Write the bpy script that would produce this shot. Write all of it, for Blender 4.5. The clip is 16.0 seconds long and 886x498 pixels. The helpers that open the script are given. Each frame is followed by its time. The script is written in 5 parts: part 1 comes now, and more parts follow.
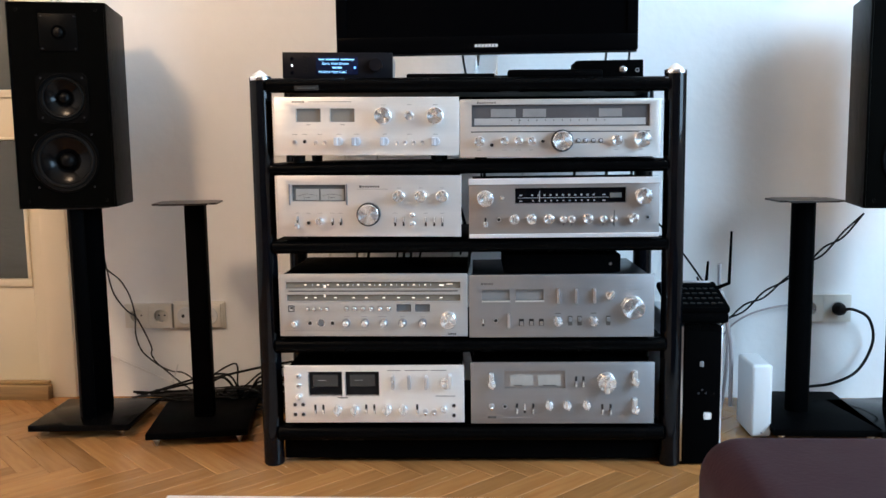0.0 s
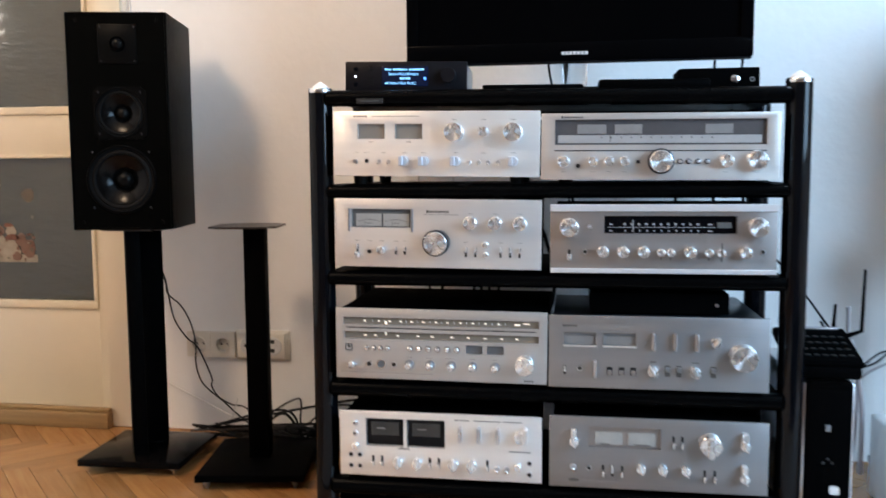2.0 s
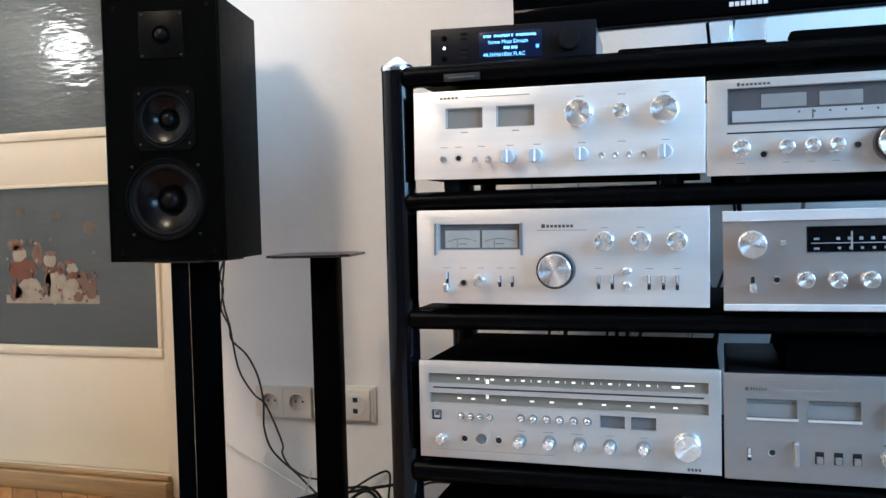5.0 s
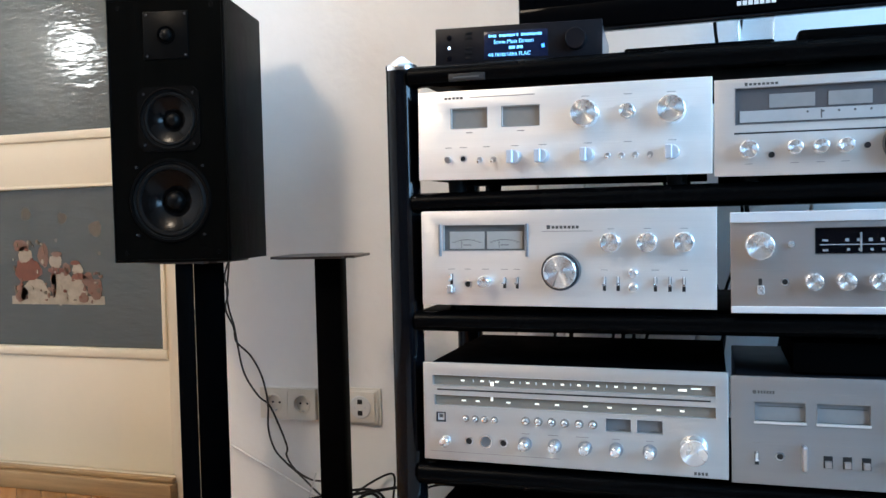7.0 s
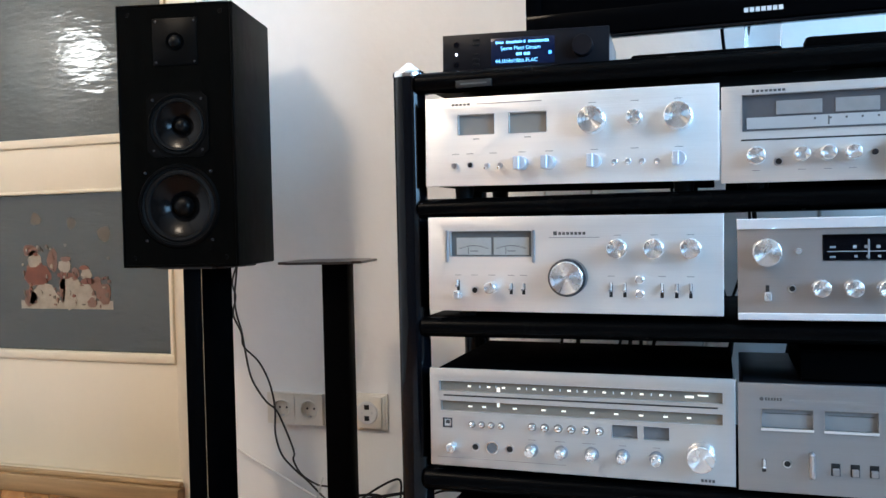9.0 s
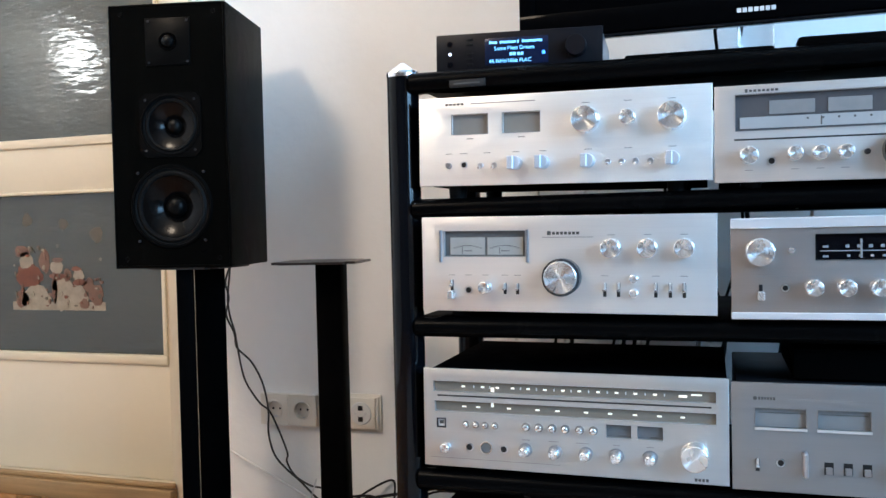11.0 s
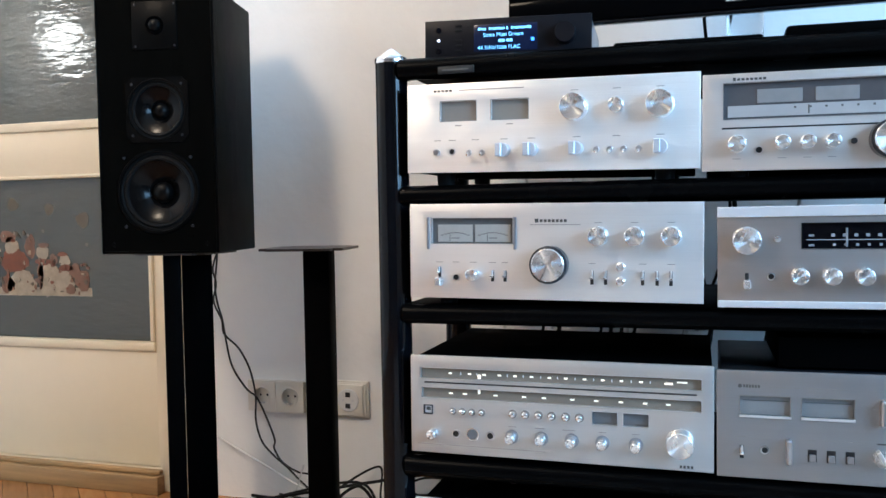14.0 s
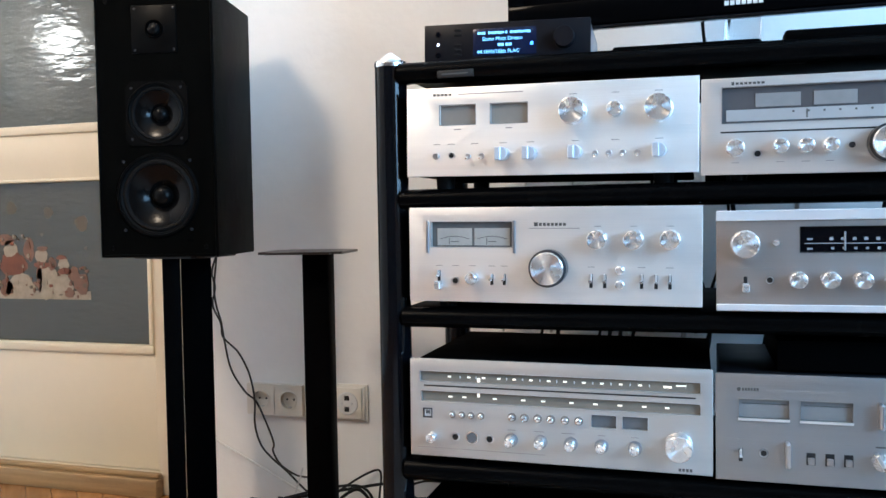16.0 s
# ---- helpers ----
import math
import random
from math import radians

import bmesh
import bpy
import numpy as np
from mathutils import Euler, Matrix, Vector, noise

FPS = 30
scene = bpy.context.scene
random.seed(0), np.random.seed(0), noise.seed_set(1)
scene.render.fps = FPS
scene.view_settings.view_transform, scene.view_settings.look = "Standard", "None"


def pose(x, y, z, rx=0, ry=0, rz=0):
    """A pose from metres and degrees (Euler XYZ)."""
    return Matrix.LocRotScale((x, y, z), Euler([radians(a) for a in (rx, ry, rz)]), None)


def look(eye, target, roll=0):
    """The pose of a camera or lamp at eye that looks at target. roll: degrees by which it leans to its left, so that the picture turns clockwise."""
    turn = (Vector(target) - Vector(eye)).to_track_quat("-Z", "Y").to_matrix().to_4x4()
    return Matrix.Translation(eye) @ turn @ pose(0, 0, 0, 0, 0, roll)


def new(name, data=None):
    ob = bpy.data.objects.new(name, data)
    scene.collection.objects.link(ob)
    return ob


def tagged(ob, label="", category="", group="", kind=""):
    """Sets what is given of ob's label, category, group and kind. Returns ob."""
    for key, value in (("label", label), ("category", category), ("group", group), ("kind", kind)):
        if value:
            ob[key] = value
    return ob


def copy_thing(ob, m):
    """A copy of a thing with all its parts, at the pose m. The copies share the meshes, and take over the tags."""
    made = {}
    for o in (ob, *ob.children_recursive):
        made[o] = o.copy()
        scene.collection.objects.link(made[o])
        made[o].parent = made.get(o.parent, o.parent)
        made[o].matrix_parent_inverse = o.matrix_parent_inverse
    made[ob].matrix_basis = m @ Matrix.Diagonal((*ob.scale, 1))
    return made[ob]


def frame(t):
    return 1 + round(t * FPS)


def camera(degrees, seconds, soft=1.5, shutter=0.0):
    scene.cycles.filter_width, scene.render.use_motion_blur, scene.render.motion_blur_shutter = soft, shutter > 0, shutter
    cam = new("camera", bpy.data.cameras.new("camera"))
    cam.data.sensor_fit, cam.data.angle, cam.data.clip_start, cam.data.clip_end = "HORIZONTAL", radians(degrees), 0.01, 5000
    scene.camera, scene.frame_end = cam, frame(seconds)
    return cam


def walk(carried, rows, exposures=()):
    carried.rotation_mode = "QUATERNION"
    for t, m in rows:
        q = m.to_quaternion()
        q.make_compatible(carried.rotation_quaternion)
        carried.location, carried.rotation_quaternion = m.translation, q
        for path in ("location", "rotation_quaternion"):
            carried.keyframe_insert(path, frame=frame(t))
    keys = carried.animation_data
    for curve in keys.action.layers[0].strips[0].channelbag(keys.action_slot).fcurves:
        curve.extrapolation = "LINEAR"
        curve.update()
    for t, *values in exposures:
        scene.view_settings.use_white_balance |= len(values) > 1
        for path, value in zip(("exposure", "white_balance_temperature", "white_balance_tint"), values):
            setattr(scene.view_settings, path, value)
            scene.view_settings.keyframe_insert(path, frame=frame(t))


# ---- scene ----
cam = camera(55.4, 16.0, 1.5, 0.4)
PATH = [
    (0, (0.022, -0.154, 0.787), (-0.09, 1.829, 0.551), -0.8),
    (0.5, (0.024, -0.154, 0.79), (-0.098, 1.828, 0.549), -0.8),
    (1, (0.029, -0.138, 0.79), (-0.128, 1.845, 0.589), -0.9),
    (1.2, (0.033, -0.120, 0.784), (-0.180, 1.859, 0.593), -1.0),
    (1.5, (0.046, -0.056, 0.785), (-0.251, 1.911, 0.579), -0.9),
    (1.7, (0.049, 0.002, 0.789), (-0.231, 1.973, 0.587), -0.1),
    (2, (0.054, 0.097, 0.787), (-0.29, 2.058, 0.601), -0.4),
    (2.2, (0.060, 0.155, 0.799), (-0.336, 2.111, 0.660), -0.9),
    (2.5, (0.045, 0.235, 0.81), (-0.364, 2.185, 0.637), -0.8),
    (2.7, (0.033, 0.303, 0.802), (-0.402, 2.251, 0.671), -0.4),
    (3, (0.011, 0.391, 0.781), (-0.485, 2.322, 0.619), -0.6),
    (3.2, (-0.012, 0.448, 0.761), (-0.449, 2.391, 0.570), 0.4),
    (3.5, (-0.022, 0.531, 0.74), (-0.515, 2.458, 0.526), -0.0),
    (3.7, (-0.033, 0.557, 0.728), (-0.576, 2.470, 0.516), -1.0),
    (4, (-0.038, 0.591, 0.731), (-0.574, 2.515, 0.617), -1.7),
    (4.2, (-0.038, 0.598, 0.729), (-0.619, 2.507, 0.605), -1.7),
    (4.5, (-0.037, 0.6, 0.724), (-0.666, 2.497, 0.635), -1.8),
    (4.7, (-0.034, 0.589, 0.717), (-0.655, 2.488, 0.641), -1.5),
    (7, (-0.033, 0.6, 0.714), (-0.671, 2.495, 0.646), -1.4),
    (7.5, (-0.033, 0.6, 0.714), (-0.671, 2.495, 0.646), -1.4),
    (8, (-0.033, 0.598, 0.714), (-0.676, 2.491, 0.666), -1.5),
    (8.5, (-0.033, 0.599, 0.715), (-0.674, 2.493, 0.668), -1.4),
    (9, (-0.031, 0.598, 0.715), (-0.686, 2.488, 0.66), -1.3),
    (11.5, (-0.032, 0.599, 0.712), (-0.664, 2.496, 0.66), -1.2),
    (12, (-0.031, 0.599, 0.712), (-0.654, 2.498, 0.657), -1.0),
    (12.5, (-0.03, 0.601, 0.71), (-0.652, 2.501, 0.652), -1.0),
    (13, (-0.031, 0.598, 0.711), (-0.653, 2.498, 0.637), -1.1),
    (13.5, (-0.03, 0.599, 0.711), (-0.65, 2.499, 0.629), -1.1),
    (14, (-0.03, 0.601, 0.711), (-0.646, 2.502, 0.63), -1.0),
    (14.5, (-0.029, 0.599, 0.708), (-0.647, 2.499, 0.632), -1.0),
    (15, (-0.03, 0.6, 0.71), (-0.642, 2.502, 0.63), -0.9),
    (15.5, (-0.03, 0.599, 0.71), (-0.64, 2.502, 0.628), -0.9),
    (16, (-0.031, 0.598, 0.712), (-0.643, 2.501, 0.638), -1.0),
]
EXPOSE = [(0, 0.05, 6800, 13.5), (1.0, 0.05, 6700, 13.3), (2.0, 0.02, 6600, 13), (3.0, 0.09, 6000, 9), (3.5, 0.17, 5900, 7), (4.5, 0.22, 5600, 6), (14.8, 0.21, 5600, 6), (15.5, 0.26, 5600, 6), (16, 0.28, 5600, 6)]
walk(cam, [(t, look(eye, target, roll)) for t, eye, target, roll in PATH], EXPOSE)

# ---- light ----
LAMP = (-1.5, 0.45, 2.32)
world = bpy.data.worlds.new("world")
scene.world = world
world.use_nodes = True
_nt = world.node_tree
_sky = _nt.nodes.new("ShaderNodeTexSky")
_sky.sky_type = "NISHITA"
_sky.sun_disc = False
_sky.sun_elevation, _sky.sun_rotation = radians(35), radians(200)
_nt.links.new(_sky.outputs[0], _nt.nodes["Background"].inputs[0])
_nt.nodes["Background"].inputs[1].default_value = 0.1


def area_light(name, eye, target, w, h, power, colour):
    data = bpy.data.lights.new(name, "AREA")
    data.shape, data.size, data.size_y, data.energy, data.color = "RECTANGLE", w, h, power, colour
    ob = new(name, data)
    ob.matrix_basis = look(eye, target)
    return ob


area_light("window_daylight", (2.28, 0.55, 1.5), (0.1, 1.4, 0.7), 1.5, 1.4, 130, (0.42, 0.70, 1.0))
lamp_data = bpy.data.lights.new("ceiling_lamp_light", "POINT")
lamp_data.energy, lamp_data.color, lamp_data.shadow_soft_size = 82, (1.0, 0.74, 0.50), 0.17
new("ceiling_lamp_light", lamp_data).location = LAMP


# ---- materials ----
def mat(name, colour, rough=0.5, metal=0.0, vary=0.12, scale=12.0, bump=0.0, bump_scale=120.0, stretch=(1, 1, 1), spec=0.5, **more):
    m = bpy.data.materials.new(name)
    m.use_nodes = True
    nt = m.node_tree
    b = nt.nodes["Principled BSDF"]
    b.inputs["Metallic"].default_value = metal
    b.inputs["Specular IOR Level"].default_value = spec
    for key, value in more.items():
        b.inputs[key.replace("_", " ")].default_value = value
    co = nt.nodes.new("ShaderNodeTexCoord")
    mp = nt.nodes.new("ShaderNodeMapping")
    mp.inputs["Scale"].default_value = stretch
    nt.links.new(co.outputs["Object"], mp.inputs[0])

    def tex(sc, det):
        n = nt.nodes.new("ShaderNodeTexNoise")
        n.inputs["Scale"].default_value, n.inputs["Detail"].default_value = sc, det
        nt.links.new(mp.outputs[0], n.inputs["Vector"])
        return n
    coarse, fine = tex(scale, 3), tex(bump_scale, 4)
    mix = nt.nodes.new("ShaderNodeMix")
    mix.data_type = "RGBA"
    add = nt.nodes.new("ShaderNodeMath")
    add.operation = "MULTIPLY_ADD"
    nt.links.new(fine.outputs[0], add.inputs[0])
    add.inputs[1].default_value = 0.4
    nt.links.new(coarse.outputs[0], add.inputs[2])
    nt.links.new(add.outputs[0], mix.inputs["Factor"])
    lo = [max(0.0, c * (1 - vary)) for c in colour]
    hi = [min(1.0, c * (1 + vary)) for c in colour]
    mix.inputs["A"].default_value, mix.inputs["B"].default_value = (*lo, 1), (*hi, 1)
    nt.links.new(mix.outputs["Result"], b.inputs["Base Color"])
    rr = nt.nodes.new("ShaderNodeMapRange")
    rr.inputs["To Min"].default_value, rr.inputs["To Max"].default_value = rough * 0.8, min(1.0, rough * 1.2)
    nt.links.new(coarse.outputs[0], rr.inputs["Value"])
    nt.links.new(rr.outputs[0], b.inputs["Roughness"])
    if bump:
        bp = nt.nodes.new("ShaderNodeBump")
        bp.inputs["Strength"].default_value, bp.inputs["Distance"].default_value = bump, 0.002
        nt.links.new(fine.outputs[0], bp.inputs["Height"])
        nt.links.new(bp.outputs[0], b.inputs["Normal"])
    return m


def glow(name, colour, strength):
    m = bpy.data.materials.new(name)
    m.use_nodes = True
    b = m.node_tree.nodes["Principled BSDF"]
    b.inputs["Base Color"].default_value = (*colour, 1)
    b.inputs["Emission Color"].default_value = (*colour, 1)
    b.inputs["Emission Strength"].default_value = strength
    return m


def turned_metal(name, colour, rough, turn=0.0):
    """Lathe-turned aluminium: a highlight that fans out from the axis."""
    m = mat(name, colour, rough, 0.95, 0.05, 40, Anisotropic=1.0, Anisotropic_Rotation=turn)
    nt = m.node_tree
    tan = nt.nodes.new("ShaderNodeTangent")
    tan.direction_type, tan.axis = "RADIAL", "Z"
    nt.links.new(tan.outputs[0], nt.nodes["Principled BSDF"].inputs["Tangent"])
    return m


def brushed_panel(name, colour, rough=0.42, metal=0.66):
    """Aluminium brushed along the panel, so that reflections stretch upright."""
    m = mat(name, colour, rough, metal, 0.09, 9, 0.12, 95, (0.10, 1, 6), Anisotropic=0.6)
    nt = m.node_tree
    up = nt.nodes.new("ShaderNodeCombineXYZ")
    up.inputs[2].default_value = 1.0
    nt.links.new(up.outputs[0], nt.nodes["Principled BSDF"].inputs["Tangent"])
    return m


PLASTER = mat("wall_plaster", (0.83, 0.82, 0.80), 0.85, 0, 0.05, 1.6, 0.7, 34, spec=0.2)
CEIL = mat("ceiling_paint", (0.82, 0.81, 0.79), 0.9, 0, 0.03, 2, spec=0.2)
DOORP = mat("door_paint", (0.69, 0.61, 0.465), 0.42, 0, 0.04, 5, 0.15, 45)
OAK = mat("oak", (0.34, 0.19, 0.085), 0.42, 0, 0.35, 6, 0.2, 90, (6, 0.6, 6))
DARK_OAK = mat("dark_oak", (0.26, 0.162, 0.070), 0.45, 0, 0.6, 6, 0.2, 90, (0.6, 8, 14))
BLACK_TUBE = mat("black_lacquered_steel", (0.002, 0.0022, 0.003), 0.08, 0, 0.2, 20, spec=0.18)
BLACK_RAIL = mat("black_satin_steel", (0.0012, 0.0012, 0.0013), 0.26, 0, 0.2, 20, spec=0.035)
BLACK_BOARD = mat("black_board", (0.0012, 0.0012, 0.0013), 0.45, 0, 0.25, 15, 0.1, 200, spec=0.008)
BLACK_VENEER = mat("black_ash_veneer", (0.0014, 0.0014, 0.0012), 0.32, 0, 0.3, 8, 0.35, 90, (7, 7, 0.8), spec=0.015)
BLACK_PLASTIC = mat("black_plastic", (0.0012, 0.0012, 0.0013), 0.75, 0, 0.2, 30, spec=0.004)
BLACK_GLOSS = mat("black_gloss", (0.002, 0.002, 0.003), 0.08, 0, 0.1, 20, spec=0.15)
RUBBER = mat("rubber", (0.006, 0.006, 0.006), 0.5, 0, 0.2, 40, spec=0.08)
CONE = mat("speaker_cone", (0.002, 0.002, 0.0022), 0.19, 0, 0.2, 30, spec=0.12)
CHROME = mat("chrome", (0.80, 0.81, 0.83), 0.18, 1, 0.03, 40)
# The chrome cones' reflection of the white wall is put into this colour.
WALL_WHITE_CONE = mat("wall_white_cone", (0.86, 0.85, 0.83), 0.6, 0, 0.03, 40, spec=0.3)
STEEL = mat("steel", (0.6, 0.6, 0.62), 0.3, 1, 0.06, 40)
ALU = brushed_panel("brushed_aluminium", (0.84, 0.82, 0.79))
ALU_MID = brushed_panel("mid_brushed_aluminium", (0.66, 0.635, 0.61))
ALU_CREAM = brushed_panel("cream_brushed_aluminium", (0.60, 0.57, 0.54))
ALU_COOL = brushed_panel("cool_brushed_aluminium", (0.47, 0.46, 0.445))
ALU_DARK = brushed_panel("darker_brushed_aluminium", (0.290, 0.260, 0.246))
# Silver darkened in its colour for dimmer light at the rack's lower right.
ALU_DIMMED = brushed_panel("dimmed_brushed_aluminium", (0.268, 0.261, 0.263))
GRIP = mat("bright_aluminium", (0.80, 0.79, 0.78), 0.28, 0.85, 0.04, 30)
ALU_LIGHT = mat("satin_aluminium_trim", (0.86, 0.86, 0.87), 0.30, 0.6, 0.03, 12)
SATIN = mat("satin_knob_metal", (0.60, 0.63, 0.68), 0.36, 0.5, 0.03, 30)
KNOB = turned_metal("turned_aluminium", (0.86, 0.86, 0.86), 0.27, 0.25)
KNOB_RIM = mat("dark_knob_rim", (0.03, 0.03, 0.034), 0.3, 0.3, 0.1, 40)
INK_SOFT = mat("faint_print", (0.24, 0.23, 0.22), 0.6, 0, 0.1, 50)
INK = mat("dark_print", (0.06, 0.055, 0.05), 0.6, 0, 0.1, 50)
HOLE = mat("socket_black", (0.006, 0.006, 0.006), 0.4, 0, 0.1, 50)
METER_GREY = mat("meter_grey", (0.20, 0.18, 0.155), 0.25, 0, 0.12, 20)
METER_SLATE = mat("meter_slate", (0.10, 0.104, 0.110), 0.25, 0, 0.15, 20)
METER_OLIVE = mat("meter_olive", (0.165, 0.142, 0.112), 0.25, 0, 0.12, 20)
SCALE_DIM = mat("dim_scale_print", (0.20, 0.20, 0.21), 0.4, 0, 0.2, 60)
METER_PALE = mat("meter_pale", (0.62, 0.61, 0.60), 0.3, 0, 0.08, 20)
METER_DIM = mat("meter_dim", (0.29, 0.28, 0.26), 0.2, 0, 0.15, 30)
METER_SHADE = mat("meter_shade", (0.19, 0.185, 0.18), 0.2, 0, 0.15, 30)
METER_BACK = mat("meter_back", (0.095, 0.092, 0.088), 0.2, 0, 0.2, 20)
METER_DARK = mat("meter_dark", (0.020, 0.019, 0.018), 0.2, 0, 0.2, 20)
BEZEL = mat("dull_bezel", (0.30, 0.295, 0.29), 0.42, 0.7, 0.08, 40)
DIAL_SMOKE = mat("dial_smoke", (0.07, 0.066, 0.068), 0.15, 0, 0.15, 12)
WHITE_PLASTIC = mat("white_plastic", (0.66, 0.66, 0.65), 0.35, 0, 0.03, 20)
CREAM_PLASTIC = mat("cream_plastic", (0.72, 0.68, 0.60), 0.35, 0, 0.04, 20)
GREY_METAL = mat("grey_anodised", (0.30, 0.31, 0.33), 0.35, 0.8, 0.08, 20)
DARK_ANODISED = mat("dark_anodised", (0.006, 0.0055, 0.007), 0.38, 0, 0.15, 40, spec=0.12)
LEATHER = mat("brown_leather", (0.021, 0.0078, 0.0105), 0.5, 0, 0.3, 7, 0.22, 160, spec=0.10)
# The brown tint carries the wall's reflection on the satin plates.
STAND_TOP = mat("wall_tinted_black_plate", (0.018, 0.013, 0.011), 0.32, 0, 0.3, 25, spec=0.45)
RUG = mat("pale_rug", (0.62, 0.58, 0.54), 0.95, 0, 0.15, 30, 0.8, 300)
CABLE = mat("black_cable", (0.005, 0.005, 0.005), 0.5, 0, 0.1, 40, spec=0.15)
CABLE_BROWN = mat("brown_cable", (0.012, 0.009, 0.007), 0.45, 0, 0.3, 60)
CABLE_WHITE = mat("white_cable", (0.7, 0.68, 0.65), 0.45, 0, 0.05, 60)
CABLE_GREY = mat("grey_cable", (0.35, 0.31, 0.31), 0.45, 0, 0.1, 60)
LIT = glow("dial_light", (1.0, 0.88, 0.72), 0.62)
LCD_BLUE = glow("display_blue", (0.09, 0.33, 1.0), 1.5)
LCD_TEXT = glow("display_text", (0.22, 0.58, 1.0), 1.6)
LCD_DARK = mat("display_black", (0.004, 0.008, 0.03), 0.15, 0, 0.1, 20)
LED_WHITE = glow("white_led", (0.75, 0.82, 1.0), 5)
CLEAR = mat("clear_acrylic", (0.9, 0.93, 0.95), 0.06, 0, 0.0, 10, Transmission_Weight=1.0)


# ---- building helpers ----
def put(name, bm, material, parent=None, label="", smooth=True):
    me = bpy.data.meshes.new(name)
    bm.to_mesh(me)
    bm.free()
    me.materials.append(material)
    if smooth:
        me.shade_smooth()
        me.set_sharp_from_angle(angle=radians(35))
    ob = new(name, me)
    ob.parent = parent
    if label:
        ob["label"] = label
    return ob


part = put


def thing(name, m, label, category, group="", kind=""):
    ob = new(name)
    ob.empty_display_size = 0.05
    ob.matrix_basis = m
    return tagged(ob, label, category, group, kind)


def add_box(bm, x0, x1, y0, y1, z0, z1, bevel=0.0, seg=2):
    r = bmesh.ops.create_cube(bm, size=1.0)
    vs = r["verts"]
    bmesh.ops.scale(bm, vec=(x1 - x0, y1 - y0, z1 - z0), verts=vs)
    bmesh.ops.translate(bm, vec=((x0 + x1) / 2, (y0 + y1) / 2, (z0 + z1) / 2), verts=vs)
    if bevel:
        es = list({e for v in vs for e in v.link_edges})
        bmesh.ops.bevel(bm, geom=es, offset=bevel, segments=seg, affect="EDGES", profile=0.5)


def box(name, material, parent, x0, x1, y0, y1, z0, z1, bevel=0.001, label="", seg=2):
    bm = bmesh.new()
    add_box(bm, x0, x1, y0, y1, z0, z1, bevel, seg)
    return part(name, bm, material, parent, label)


def add_lathe(bm, profile, m=None, seg=24):
    """Turn (radius, height) pairs round z; ends at radius 0 are closed."""
    rings = []
    for r, z in profile:
        if r < 1e-6:
            rings.append([bm.verts.new((0, 0, z))])
        else:
            rings.append([bm.verts.new((r * math.cos(2 * math.pi * i / seg), r * math.sin(2 * math.pi * i / seg), z)) for i in range(seg)])
    for a, b in zip(rings, rings[1:]):
        for i in range(seg):
            j = (i + 1) % seg
            if len(a) == 1 and len(b) > 1:
                bm.faces.new((a[0], b[j], b[i]))
            elif len(b) == 1 and len(a) > 1:
                bm.faces.new((a[i], a[j], b[0]))
            elif len(a) > 1:
                bm.faces.new((a[i], a[j], b[j], b[i]))
    bmesh.ops.recalc_face_normals(bm, faces=bm.faces)
    if m is not None:
        bmesh.ops.transform(bm, matrix=m, verts=[v for ring in rings for v in ring])


def lathe(name, material, parent, profile, m=None, seg=24, label=""):
    bm = bmesh.new()
    add_lathe(bm, profile, m, seg)
    return part(name, bm, material, parent, label)


def spline(pts, n=10):
    pts = [Vector(p) for p in pts]
    ext = [2 * pts[0] - pts[1], *pts, 2 * pts[-1] - pts[-2]]
    out = []
    for a, b, c, d in zip(ext, ext[1:], ext[2:], ext[3:]):
        for i in range(n):
            t = i / n
            out.append(0.5 * (2 * b + (c - a) * t + (2 * a - 5 * b + 4 * c - d) * t * t + (3 * b - a - 3 * c + d) * t ** 3))
    return out + [pts[-1]]


def add_tube(bm, pts, r, seg=8, taper=None):
    rings, s = [], None
    for i, p in enumerate(pts):
        d = (pts[min(i + 1, len(pts) - 1)] - pts[max(i - 1, 0)]).normalized()
        if s is None:
            s = d.cross(Vector((0, 0, 1)) if abs(d.z) < 0.9 else Vector((1, 0, 0)))
        s = (s - d * s.dot(d)).normalized()
        u = s.cross(d)
        rr = r if taper is None else r + (taper - r) * i / (len(pts) - 1)
        rings.append([bm.verts.new(p + rr * (math.cos(2 * math.pi * k / seg) * s + math.sin(2 * math.pi * k / seg) * u)) for k in range(seg)])
    for a, b in zip(rings, rings[1:]):
        for k in range(seg):
            bm.faces.new((a[k], a[(k + 1) % seg], b[(k + 1) % seg], b[k]))
    bm.faces.new(rings[0][::-1])
    bm.faces.new(rings[-1])
    bmesh.ops.recalc_face_normals(bm, faces=bm.faces)


def cable(name, material, pts, r, label, group=""):
    bm = bmesh.new()
    add_tube(bm, spline(pts), r)
    return tagged(put(name, bm, material), label, "cable", group)


def writing(name, body, size, material, parent, m):
    """Raised lettering in the built-in font, lying in the xz plane of m."""
    cu = bpy.data.curves.new(name, "FONT")
    cu.body, cu.size, cu.extrude = body, size, 0.0002
    tmp = bpy.data.objects.new(name, cu)
    scene.collection.objects.link(tmp)
    me = bpy.data.meshes.new_from_object(tmp.evaluated_get(bpy.context.evaluated_depsgraph_get()))
    bpy.data.objects.remove(tmp)
    me.materials.clear()
    me.materials.append(material)
    ob = new(name, me)
    ob.parent = parent
    ob.matrix_basis = m
    return ob

# ---- room ----
WALL_Y, X0, X1, Y0, HIGH = 2.46, -3.0, 2.35, -2.6, 2.75
DOOR_L, DOOR_R, DOOR_TOP = -2.45, -1.393, 2.1


